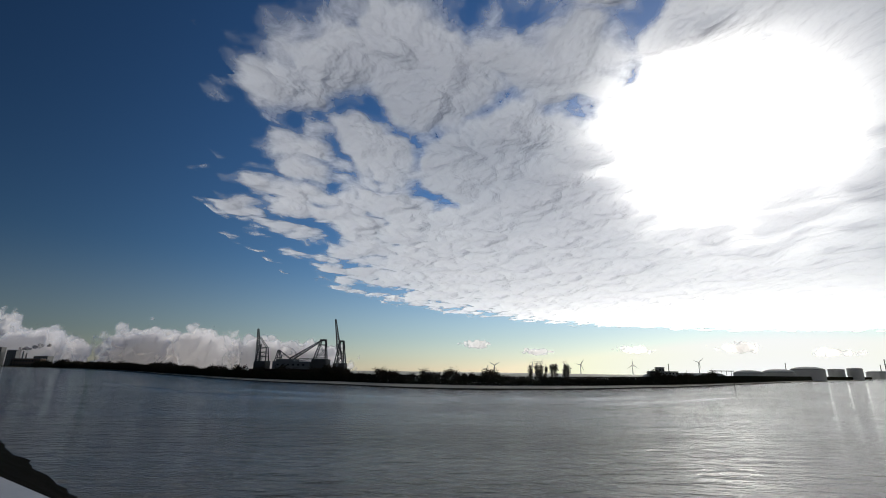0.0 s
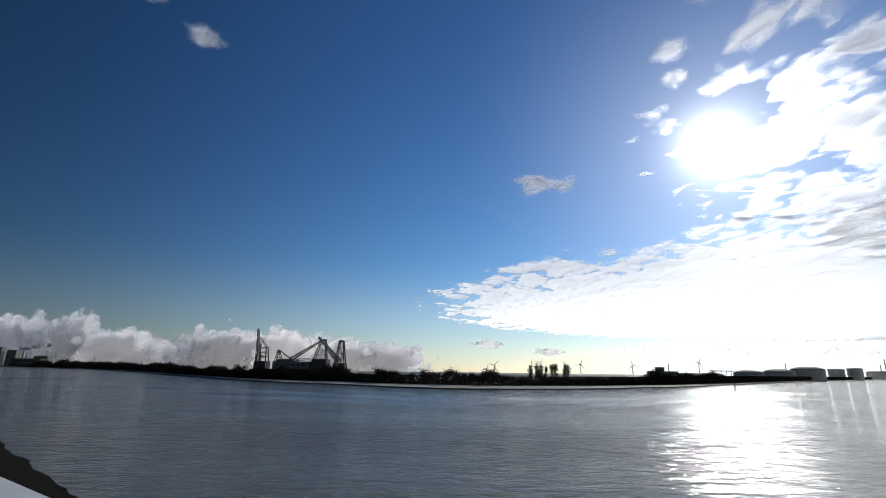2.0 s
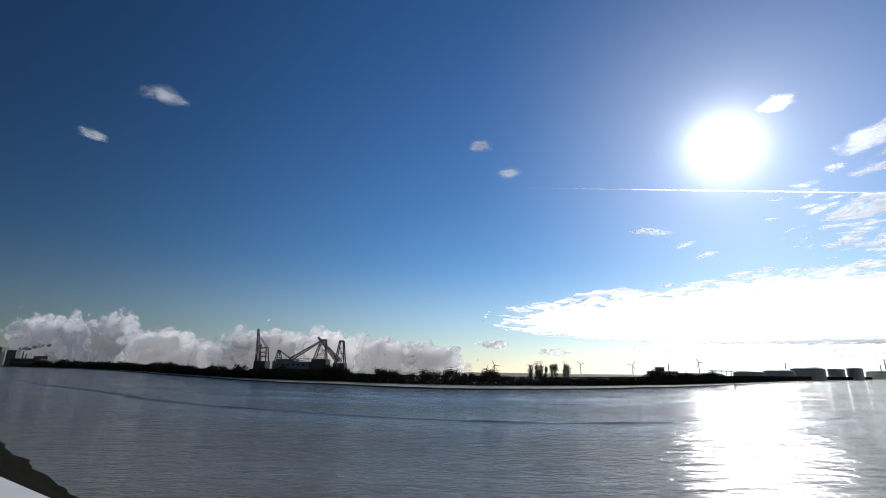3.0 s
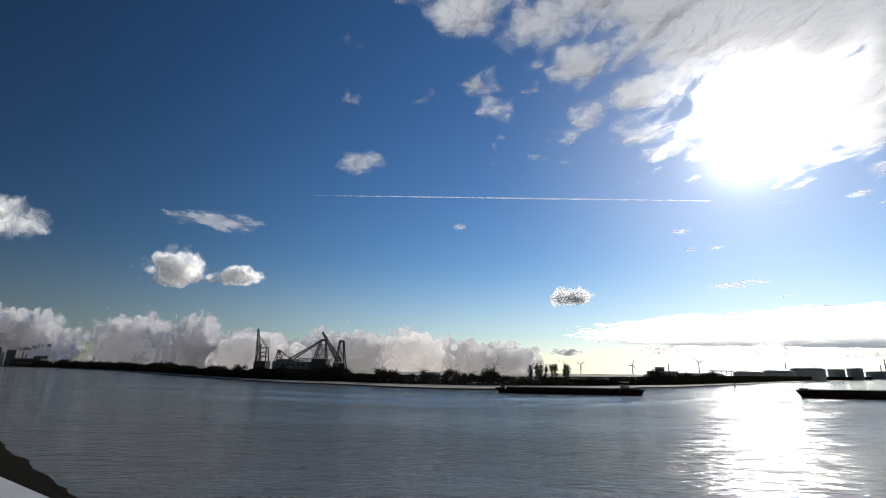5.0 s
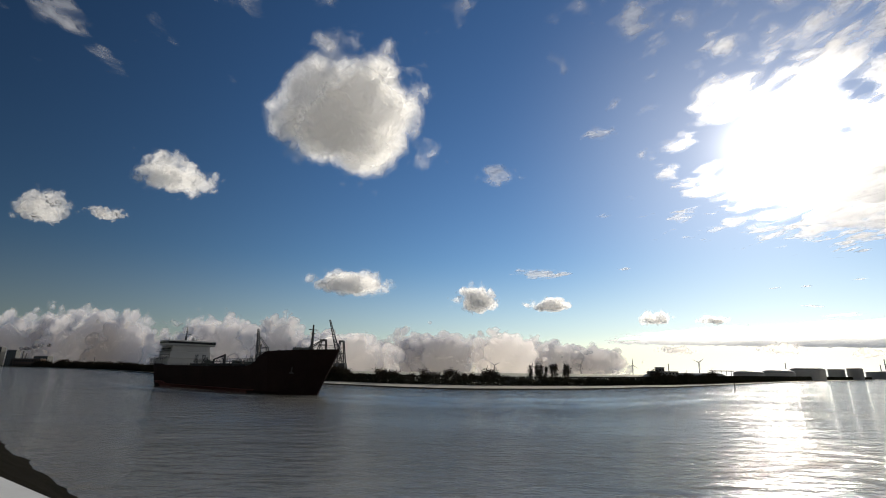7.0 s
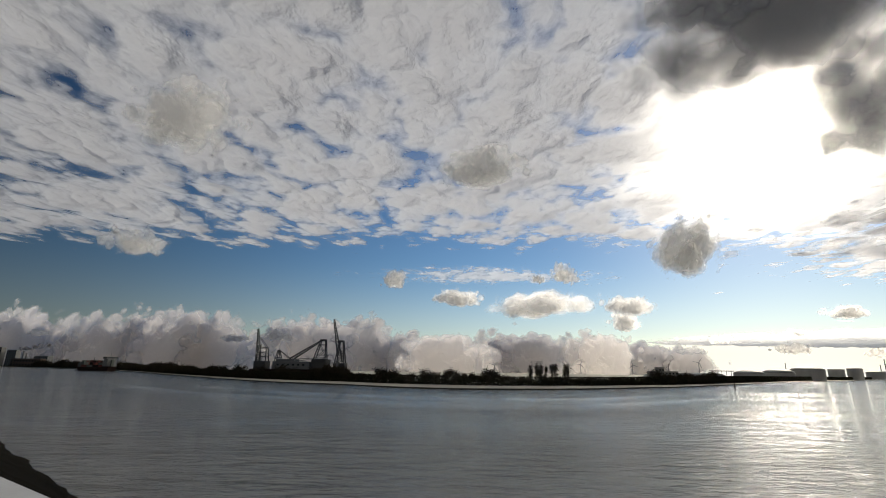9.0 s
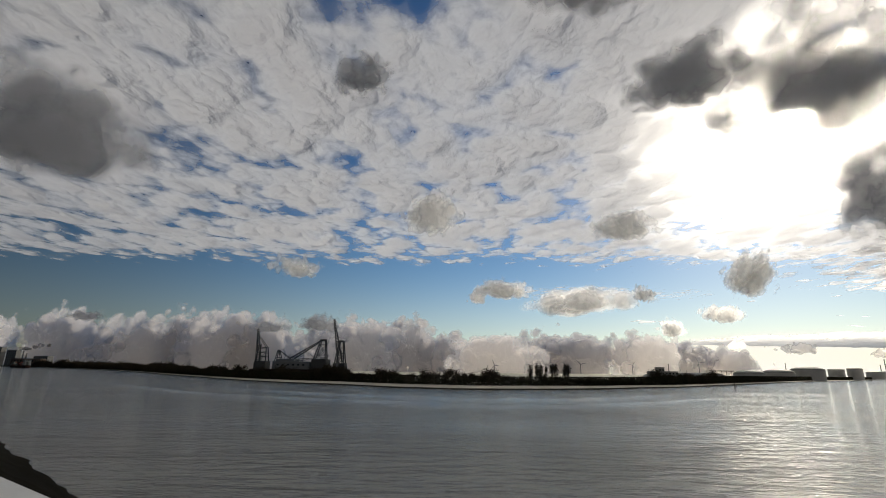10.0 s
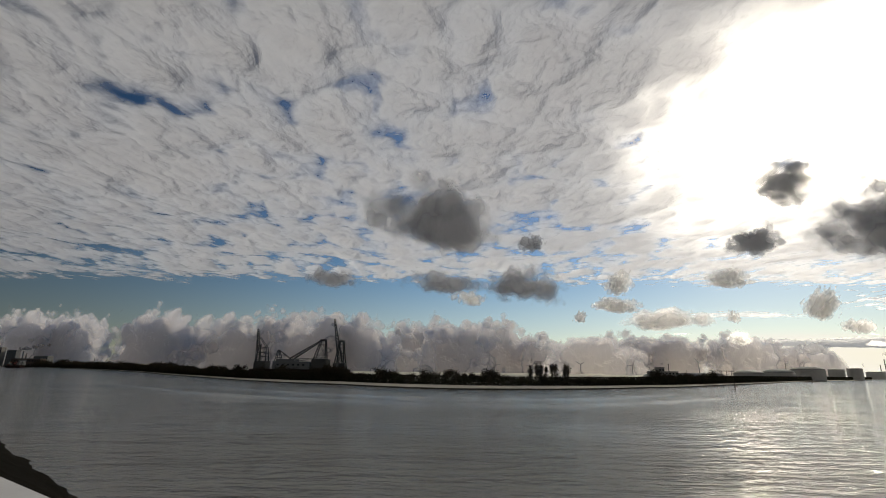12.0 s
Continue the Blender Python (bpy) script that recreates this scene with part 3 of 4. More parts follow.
def horizon_clouds():
    """The low row of heap clouds far behind the bank, drifting slowly along."""
    rng = random.Random(11)
    for i in range(20):
        x0 = 900 - i * 320 + rng.uniform(-60, 60)
        tall = 350 + 44 * min(i, 11) + rng.uniform(-110, 120)
        w = rng.uniform(950, 1250)
        y = 3500 + rng.uniform(-200, 200) - 120 * (i % 3)
        size = (w, 480, tall)
        cloud = layered(heap_material("horizon_cloud", size, 0.46, 0.96, 0.84, (0.95, 0.90, 0.86), 0.45, 0.70, 0.34, 0.26, 0.055), size, 3)
        tagged(cloud, "distant cream-white heap cloud above the horizon haze", "cloud", "horizon clouds")
        z = 60 + tall * 0.12
        RIDERS.append((cloud, [(0, pose(x0 - 1900, y, z)), (6, pose(x0 - 150, y, z)), (12, pose(x0 + 1750, y, z))]))
    for x, y, w, h, z in ((240, 3300, 420, 130, 190), (700, 3400, 500, 110, 150), (1350, 3300, 560, 130, 170), (2100, 3300, 620, 150, 190), (2750, 3300, 700, 120, 170)):
        cloud = layered(heap_material("low_cloud", (w, 200, h), 0.4, 0.9, 0.8, (0.93, 0.90, 0.86), 1.3, 0.75, 0.6, 0.3, 0.12), (w, 200, h), 2)
        tagged(cloud, "small far cream cloud low over the horizon", "cloud", "horizon clouds")
        RIDERS.append((cloud, [(0, pose(x, y, z)), (12, pose(x + 500, y, z))]))


horizon_clouds()


# ---- far bank: trees ----
def tree_meshes(kind, seed):
    """Trunk with limbs, and a crown of many twig clumps."""
    rng = random.Random(seed)
    h = {"broad": 7.0, "poplar": 9.5}[kind]
    bm = B()
    beam(bm, (0, 0, 0), (0, 0, h * 0.55), 0.20, 0.12, 6)
    tips = []
    for i in range(9 if kind == "broad" else 12):
        a = rng.uniform(0, math.tau)
        z0 = h * rng.uniform(0.2, 0.55) if kind == "broad" else h * rng.uniform(0.1, 0.8)
        ln = h * (rng.uniform(0.25, 0.45) if kind == "broad" else rng.uniform(0.1, 0.18))
        up = rng.uniform(0.5, 1.2) if kind == "broad" else 2.5
        d = Vector((math.cos(a), math.sin(a), up)).normalized()
        tip = Vector((0, 0, z0)) + d * ln
        beam(bm, (0, 0, z0), tip, 0.09, 0.03, 4)
        tips.append(tip)
    if kind == "poplar":
        beam(bm, (0, 0, h * 0.5), (0, 0, h), 0.12, 0.03, 5)
        tips += [Vector((0, 0, h * k)) for k in (0.5, 0.65, 0.8, 0.93)]
    trunk = mesh("trunk", bm, "bark")
    bm = B()
    for tip in tips:
        for k in range(110 if kind == "broad" else 30):
            spread = 0.85 if kind == "broad" else 0.42
            c = tip + Vector((rng.gauss(0, spread), rng.gauss(0, spread), rng.gauss(0.2, 0.8)))
            d = Vector((rng.uniform(-1, 1), rng.uniform(-1, 1), rng.uniform(-0.2, 1.4))).normalized() * rng.uniform(0.4, 0.9)
            s = d.cross(Vector((rng.uniform(-1, 1), rng.uniform(-1, 1), 1))).normalized() * rng.uniform(0.10, 0.28)
            v = [bm.verts.new(c - d / 2), bm.verts.new(c + s), bm.verts.new(c + d / 2), bm.verts.new(c - s)]
            bm.faces.new(v)
    return trunk, mesh("crown", bm, "twigs")


def build_trees():
    kinds = [("broad", s) for s in range(6)] + [("poplar", s + 20) for s in range(3)]
    masters = {}
    for k, s in kinds:
        masters.setdefault(k, []).append(tree_meshes(k, s))

    def plant(kind, x, y, scale, rng, label):
        t = thing("tree", pose(x, y, 1.0, 0, 0, rng.uniform(0, 360)) @ Matrix.Diagonal((scale * rng.uniform(0.9, 1.25), scale * rng.uniform(0.9, 1.25), scale, 1)),
                  label, "tree", "riverbank trees")
        tm, cm = rng.choice(masters[kind])
        for n, me in (("trunk", tm), ("crown", cm)):
            new(n, me).parent = t

    rng = random.Random(3)
    for i in range(len(LINE) - 1):
        a, b = LINE[i], LINE[i + 1]
        mid = (a + b) / 2
        bear = math.degrees(math.atan2(mid.x, mid.y))
        if not -41 < bear < 30:
            continue
        count = max(1, round((b - a).length / (2.6 + mid.length / 160)))
        for k in range(count):
            p = inland(a.lerp(b, (k + rng.random()) / count), 29 * (1 + mid.length / 900) + rng.uniform(0, 14))
            far = p.length / 300
            wood = 0.82 + 0.3 * noise.noise((p.x * 0.03, p.y * 0.03, 5))
            s = 1.08 * wood * (0.75 + 0.3 * far) * (rng.uniform(0.7, 1.15) if rng.random() < 0.8 else rng.uniform(1.15, 1.5))
            if 8 < bear < 24:
                s *= 0.74
            plant("broad", p.x, p.y, s, rng, "bare winter tree in the dark row along the bank")
    for x in (62, 66.5, 69, 73, 77, 79, 84.5, 87.5):
        plant("poplar", x * 1.03, 338 + rng.uniform(-6, 6), rng.uniform(1.3, 1.65), rng, "tall narrow bare poplar in a row")
    # undergrowth
    bm = B()
    for i in range(len(LINE) - 1):
        a, b = LINE[i], LINE[i + 1]
        bear = math.degrees(math.atan2(a.x, a.y))
        if not -43 < bear < 44:
            continue
        for k in range(round((b - a).length * (55 if a.length < 700 else 12))):
            p = inland(a.lerp(b, rng.random()), 27 * (1 + a.length / 900) + rng.uniform(0, 12))
            g = min(1 + p.length / 700, 3)
            c = Vector((p.x, p.y, 0.9 + min(abs(rng.gauss(0, 2.1)), 3.7) * min(g, 1.8)))
            d = Vector((rng.uniform(-1, 1), rng.uniform(-1, 1), rng.uniform(-0.6, 1))) * 0.5 * g
            s = Vector((rng.uniform(-1, 1), rng.uniform(-1, 1), rng.uniform(-1, 1))) * 0.35 * g
            bm.faces.new([bm.verts.new(c - d), bm.verts.new(c + s), bm.verts.new(c + d), bm.verts.new(c - s)])
    tagged(part("undergrowth", bm, "scrub"), "dark tangled scrub along the far bank", "scrub", kind="stuff")


build_trees()


# ---- crane vessel ----
def crane_vessel():
    v = thing("crane_vessel", pose(0, 404, 0) @ Matrix.Scale(1.225, 4), "huge dark crane vessel with lattice booms moored behind the bank", "crane ship")
    part("hull", box(B(), -128, -66, -14, 16, -0.5, 7.2, 0.4), "hull", v)
    bm = box(B(), -115, -90, -8, 8, 7.2, 12.4, 0.2)
    box(bm, -113, -101, -6, 6, 12.4, 14.0, 0.2)
    part("deckhouse", bm, "grey_house", v, "pale grey deckhouse")
    for x in (-112, -108.5, -105, -101.5, -98, -94.5):
        part("window", box(B(), x, x + 1.4, -8.05, -7.9, 9.6, 10.7), "glass", v)
    part("machine_house", box(B(), -89, -79, -7, 7, 7.2, 14.2, 0.25), "steel", v)
    part("catwalk", lattice(B(), (-106, 0, 13.3), (-80, 0, 14.9), 1.2, 1.2, 12, 0.16), "steel", v)
    # standing crane
    c = part("crane_tower", box(B(), -129, -121, -5, 5, 7.0, 12.5, 0.3), "steel", v)
    bm = B()
    for y in (-3, 3):
        beam(bm, (-128.5, y, 12), (-127.6, y * 0.6, 24), 0.42)
        beam(bm, (-121.6, y, 12), (-122.6, y * 0.6, 21.8), 0.42)
        for z in (15, 18, 21):
            beam(bm, (-128, y * 0.8, z), (-122, y * 0.8, z + 0.8), 0.2)
        beam(bm, (-128.4, y, 12.5), (-122.4, y * 0.7, 18), 0.18)
        beam(bm, (-122.6, y * 0.6, 21.8), (-128.4, y * 0.4, 29), 0.22)
    part("gantry", bm, "steel", v)
    part("boom", lattice(B(), (-127.8, 0, 12), (-130.2, 0, 34.6), 3.0, 0.7, 14, 0.26), "steel", v)
    # small frame with stays
    bm = B()
    for y in (-2, 2):
        beam(bm, (-116, y, 12), (-114.4, y * 0.4, 20.2), 0.3)
        beam(bm, (-111.4, y, 12), (-113.8, y * 0.4, 20.2), 0.3)
        beam(bm, (-115.4, y * 0.8, 15), (-112.2, y * 0.8, 15), 0.2)
        beam(bm, (-115, y * 0.6, 17.4), (-113, y * 0.6, 17.4), 0.2)
        beam(bm, (-113.8, y * 0.4, 20), (-104.5, y, 13.6), 0.2)
    part("stay_frame", bm, "steel", v)
    part("boom", lattice(B(), (-105.5, 0, 13.6), (-84.6, 0, 27.0), 2.0, 0.8, 14, 0.24), "steel", v, "lowered lattice boom")
    bm = B()
    for y in (-3, 3):
        beam(bm, (-88.8, y, 14), (-84.8, y * 0.5, 27.4), 0.42)
        beam(bm, (-80.6, y, 14), (-81.6, y * 0.5, 27.2), 0.42)
        for z, x0 in ((17, -87.6), (20.5, -86.7), (24, -85.7)):
            beam(bm, (x0, y * 0.8, z), (-81.2, y * 0.8, z), 0.22)
        beam(bm, (-88, y, 15), (-81.4, y * 0.8, 20.5), 0.18)
        beam(bm, (-81, y, 17), (-85.7, y * 0.7, 24), 0.18)
    box(bm, -85.4, -81.2, -2, 2, 26.6, 27.8)
    part("gantry", bm, "steel", v)
    # working crane
    part("crane_tower", box(B(), -74.6, -66.6, -5, 5, 2.0, 11.8, 0.3), "steel", v)
    part("cab", box(B(), -74.0, -70.6, -6.2, -5.0, 9.0, 11.6, 0.15), "grey_house", v)
    bm = B()
    for y in (-3, 3):
        beam(bm, (-74.0, y, 11.5), (-71.6, y * 0.6, 26.6), 0.42)
        beam(bm, (-67.4, y, 11.5), (-69.2, y * 0.6, 27.0), 0.42)
        for z in (15, 18.5, 22):
            beam(bm, (-73.4 + (z - 12) * 0.15, y * 0.8, z), (-68.2, y * 0.8, z), 0.2)
        beam(bm, (-73.4, y, 12.5), (-68.4, y * 0.7, 18.5), 0.18)
        beam(bm, (-68, y, 15), (-72, y * 0.7, 22), 0.18)
    box(bm, -72, -69, -2, 2, 26.2, 27.2)
    part("gantry", bm, "steel", v)
    boom = part("boom", lattice(B(), (0, 0, 0), (0, 0, 31), 3.0, 0.7, 16, 0.26, (1, 0, 0)), "steel", v, "raised lattice boom")
    return v, boom


crane, crane_boom = crane_vessel()


# ---- buildings on the far shores ----
def building(x0, x1, y, top, mat, label, depth=20, storeys=3, bays=5, name="building"):
    b = thing(name, pose((x0 + x1) / 2, y, 1.0), label, "building")
    w, h = x1 - x0, top - 1.0
    wall = part("wall", box(B(), -w / 2, w / 2, 0, depth, 0, h * 0.97, 0.05), mat, b)
    part("roof", box(B(), -w / 2 - 0.3, w / 2 + 0.3, -0.3, depth + 0.3, h * 0.97, h, 0.03), "roof", b)
    pw, ph = w / bays, h * 0.9 / storeys
    bm = box(B(), 0, pw * 0.5, -0.06, 0.06, 0, ph * 0.5)
    me = mesh("window", bm, "glass")
    for i in range(bays):
        for k in range(storeys):
            o = new("window", me)
            o.parent = wall
            o.location = (-w / 2 + pw * (i + 0.25), 0, h * 0.04 + ph * (k + 0.25))
    return b


def tank(x0, x1, y, top, dome):
    t = thing("storage_tank", pose((x0 + x1) / 2, y, 1.0), "large pale cylindrical storage tank with a domed roof", "tank", "tank terminal")
    r, h = (x1 - x0) / 2, top - 1.0 - dome
    bm = B()
    bmesh.ops.create_cone(bm, cap_ends=True, segments=40, radius1=r, radius2=r, depth=h, matrix=Matrix.Translation((0, 0, h / 2)))
    shell = part("shell", bm, "tank", t)
    bm = B()
    bmesh.ops.create_uvsphere(bm, u_segments=40, v_segments=12, radius=1.0)
    for v in bm.verts:
        v.co = Vector((v.co.x * r, v.co.y * r, max(v.co.z, 0) * dome + h))
    part("dome", bm, "roof", t, smooth=True)
    bm = B()
    for k in range(32):
        a0, a1 = k * math.tau / 32, (k + 1) * math.tau / 32
        beam(bm, (r * math.cos(a0), r * math.sin(a0), h + 1.0), (r * math.cos(a1), r * math.sin(a1), h + 1.0), 0.07, n=3)
        beam(bm, (r * math.cos(a0), r * math.sin(a0), h), (r * math.cos(a0), r * math.sin(a0), h + 1.0), 0.05, n=3)
    part("railing", bm, "steel", shell)


def chimney(x, y, top, r, label="slim tall industrial chimney above the works", mat="concrete"):
    c = thing("chimney", pose(x, y, 1.0), label, "chimney")
    shaft = part("shaft", beam(B(), (0, 0, 0), (0, 0, top - 1), r, r * 0.7, 12), mat, c)
    part("rim", beam(B(), (0, 0, top - 2), (0, 0, top - 1 + r * 0.2), r * 0.85, r * 0.85, 12), "steel", shaft)


def hall(x0, x1, y, top, depth=60):
    """A long shed with an arched sheet roof."""
    s = thing("storage_shed", pose((x0 + x1) / 2, y, 1.0), "long pale storage shed with an arched roof", "shed")
    w, h = x1 - x0, top - 1
    part("wall", box(B(), -w / 2, w / 2, 0, depth, 0, h * 0.5), "concrete", s)
    bm = B()
    rows = []
    for k in range(13):
        a = math.pi * k / 12
        x, z = -math.cos(a) * (w / 2 + 0.4), h * 0.5 + math.sin(a) * h * 0.5
        rows.append((bm.verts.new((x, -0.4, z)), bm.verts.new((x, depth, z))))
    for p, q in zip(rows, rows[1:]):
        bm.faces.new((p[0], q[0], q[1], p[1]))
    bm.faces.new([r[0] for r in rows])
    part("roof", bm, "roof", s)


def wind_turbine(x, y, hub, reach, turn):
    t = thing("wind_turbine", pose(x, y, 0), "tall white three-bladed wind turbine", "wind turbine", "wind turbines")
    part("tower", beam(B(), (0, 0, 0), (0, 0, hub), 3.0, 2.0, 10), "white", t)
    part("nacelle", box(B(), -2, 2, -4, 6, hub - 1.5, hub + 2.5, 0.5), "white", t)
    bm = B()
    bmesh.ops.create_icosphere(bm, subdivisions=2, radius=2.4)
    rotor = part("rotor", bm, "white", t, "turning hub with three slender blades")
    for k in range(3):
        a = k * math.tau / 3
        d = Vector((math.sin(a), 0, math.cos(a)))
        s = d.cross(Vector((0, 1, 0)))
        bm = B()
        pts = [d * 1 + s * 1.6, d * reach * 0.2 + s * 3.0, d * reach, d * reach * 0.2 - s * 2.0, d * 1 - s * 1.6]
        fr = [bm.verts.new(p + Vector((0, -0.4, 0))) for p in pts]
        bk = [bm.verts.new(p + Vector((0, 0.4, 0))) for p in pts]
        bm.faces.new(fr)
        bm.faces.new(bk[::-1])
        for i in range(5):
            bm.faces.new((fr[i], bk[i], bk[(i + 1) % 5], fr[(i + 1) % 5]))
        part("blade", bm, "white", rotor)
    RIDERS.append((rotor, [(i * 0.25, pose(0, -5, hub, 0, turn + i * 73, 0)) for i in range(49)]))


def build_shores():
    building(-2470, -2430, 2600, 105, "concrete", "grey concrete tower block by the distant waterfront", 30, 9, 4)
    building(-2398, -2345, 2600, 91, "concrete", "broad grey concrete tower block on the far shore", 30, 8, 5)
    building(-2244, -2166, 2600, 60, "concrete", "low grey plant building on the far shore", 40, 3, 8)
    building(-2330, -2170, 2560, 45, "brick", "long dark works building on the far shore", 40, 2, 10)
    chimney(-2305, 2600, 84, 4)
    chimney(-2286, 2600, 72, 4)
    chimney(-1100, 1500, 36, 1.2)
    building(-494, -483, 800, 14.3, "brick", "brown brick house between the trees", 10, 3, 3)
    building(216, 240, 480, 11.9, "concrete", "grey concrete factory block", 18, 3, 7, "factory")
    building(222, 228, 484, 15.9, "concrete", "narrow grey factory tower", 8, 3, 2, "factory_tower")
    chimney(231.5, 482, 19, 0.5)
    for x0, x1, y, top in ((246, 268, 520, 10.0), (270, 300, 560, 10.5), (299, 324, 600, 10.6), (325, 342, 600, 11.0), (344, 372, 620, 11.2)):
        hall(x0, x1, y, top)
    bm = B()
    for x in (346, 352, 358, 364, 370):
        beam(bm, (x, 605, 1), (x, 605, 14), 0.3)
    box(bm, 343, 373, 603, 607, 13.4, 14.4)
    tagged(part("pipe_bridge", bm, "steel"), "dark steel pipe bridge on posts", "pipe bridge")
    tank(434, 474, 700, 16.5, 5)
    tank(546, 592, 800, 20, 6)
    tank(669, 723, 900, 26.3, 6)
    tank(1010, 1045, 1232, 28.5, 2)
    tank(1060, 1093, 1232, 31.8, 3)
    tank(1443, 1504, 1600, 30, 6)
    chimney(659.5, 905, 32.5, 0.9)
    chimney(1482, 1575, 66, 2.1)
    chimney(1465, 1575, 49, 1.6)
    for x, hub, turn in ((336, 50, 60), (575, 48, 10), (883, 62, 35), (1212, 62, 0), (1635, 84, 50)):
        wind_turbine(x, 3000, hub, 44, turn)
    post = thing("channel_marker", pose(198, 322, 0), "slim dark channel marker post in the water", "marker post")
    part("post", beam(B(), (0, 0, -2), (0, 0, 3.6), 0.35, 0.35, 8), "steel", post)
    part("topmark", beam(B(), (0, 0, 3.6), (0, 0, 4.6), 0.7, 0.1, 8), "steel", post)
    for x, y, z in ((-2290, 2590, 98), (-2240, 2590, 108), (-2185, 2590, 118)):
        s = thing("smoke_plume", pose(x, y, z), "thin grey smoke drifting from a chimney", "smoke")
        part("plume", heap(B(), 80, 30, 20, int(-x), 6, 0.0, 0.4), "soot", s, smooth=True)


build_shores()


# ---- swells on the river ----
def swell(points, width, height, label):
    """A long low wave of the river's own water, along a line of bends."""
    pts = [Vector((*p, 0)) for p in points]
    line = []
    for i in range(len(pts) - 1):
        p0, p1, p2, p3 = pts[max(i - 1, 0)], pts[i], pts[i + 1], pts[min(i + 2, len(pts) - 1)]
        for k in range(14):
            t = k / 14
            line.append(0.5 * ((2 * p1) + (p2 - p0) * t + (2 * p0 - 5 * p1 + 4 * p2 - p3) * t * t + (3 * p1 - p0 - 3 * p2 + p3) * t ** 3))
    line.append(pts[-1])
    bm = B()
    prev = None
    for i, p in enumerate(line):
        side = inland(p, 1.0) - p
        fade = min(1.0, 6 * i / len(line), 6 * (len(line) - 1 - i) / len(line))
        fade *= 0.7 + 0.6 * noise.noise((i * 0.21, width, 3.0))
        k = 0.6 + p.length / 250
        row = [bm.verts.new(p + side * (u * width * k) + Vector((0, 0, height * k * max(fade, 0) * (0.5 + 0.5 * math.cos(math.pi * u)) + 0.004)))
               for u in (-1, -0.6, -0.3, 0, 0.3, 0.6, 1)]
        if prev:
            for j in range(6):
                bm.faces.new((prev[j], row[j], row[j + 1], prev[j + 1]))
        prev = row
    ob = part("swell", bm, "water", None, "", True)
    return tagged(ob, label, "wave", "swells")


swell(((-247, 331), (-113, 199), (-63, 163), (-14, 144), (19, 139), (57, 151), (122, 199)), 1.3, 0.24, "long low current line on the grey river")
swell(((-121, 239), (-39, 182), (14, 169), (57, 179), (108, 219)), 1.1, 0.20, "faint low current line under the far bank")
bow_wave = swell(((-281, 304), (-140, 190), (-74, 131), (-21, 100), (13, 90), (45, 93), (73, 101), (110, 119)), 0.9, 0.30, "dark low bow wave spreading from a passing barge")
stern_wave = swell(((-281, 304), (-140, 190), (-74, 131), (-21, 100), (13, 90), (45, 93), (73, 101), (110, 119)), 0.8, 0.26, "low wash wave trailing behind the passing tanker")


# ---- vessels ----
def hull_mesh(length, beam_w, deck, bow, sheer_at, rake, stern_rake=0.0, stations=28):
    """A ship's hull along x, bow at +x, its deck line rising to the bow."""
    bm = B()
    rows = []
    for i in range(stations + 1):
        k = i / stations
        x = (k - 0.5) * length
        b = beam_w / 2 * min(1.0, (1 - k) * 5.5) ** 0.6 if k > 0.8 else beam_w / 2 * min(1.0, 0.72 + k * 3.5)
        b = max(b, 0.15)
        z = deck + (bow - deck) * min(max((k - sheer_at) / 0.06, 0), 1) ** 1.2 * (1 if k < 0.8 else 1 + 0.10 * (k - 0.8) / 0.2) + (1.0 if k < 0.17 else 0)
        row = []
        for f, zz in ((1.0, z), (0.97, z * 0.6), (0.9, 0.8), (0.75, -1.5)):
            low = 1 - max(zz, 0) / max(z, 0.1)
            xx = x - rake * low * max((k - 0.86) / 0.14, 0) + stern_rake * low * max((0.08 - k) / 0.08, 0)
            row.append((xx, b * f * (1 - 0.35 * low * max((k - 0.8) / 0.2, 0)), zz))
        rows.append([bm.verts.new(p) for p in row] + [bm.verts.new((p[0], -p[1], p[2])) for p in row[::-1]])
    for a, b in zip(rows, rows[1:]):
        for j in range(7):
            bm.faces.new((a[j], a[j + 1], b[j + 1], b[j]))
        bm.faces.new((a[7], a[0], b[0], b[7]))
    bm.faces.new(rows[0])
    bm.faces.new(rows[-1][::-1])
    bmesh.ops.recalc_face_normals(bm, faces=bm.faces)
    return bm


def rail(bm, a, b, z, h=1.1, step=3.0):
    a, b = Vector(a), Vector(b)
    n = max(1, round((b - a).length / step))
    for i in range(n + 1):
        p = a.lerp(b, i / n)
        beam(bm, (p.x, p.y, z), (p.x, p.y, z + h), 0.05, n=3)
    for k in (0.5, 1.0):
        beam(bm, (a.x, a.y, z + h * k), (b.x, b.y, z + h * k), 0.04, n=3)
    return bm


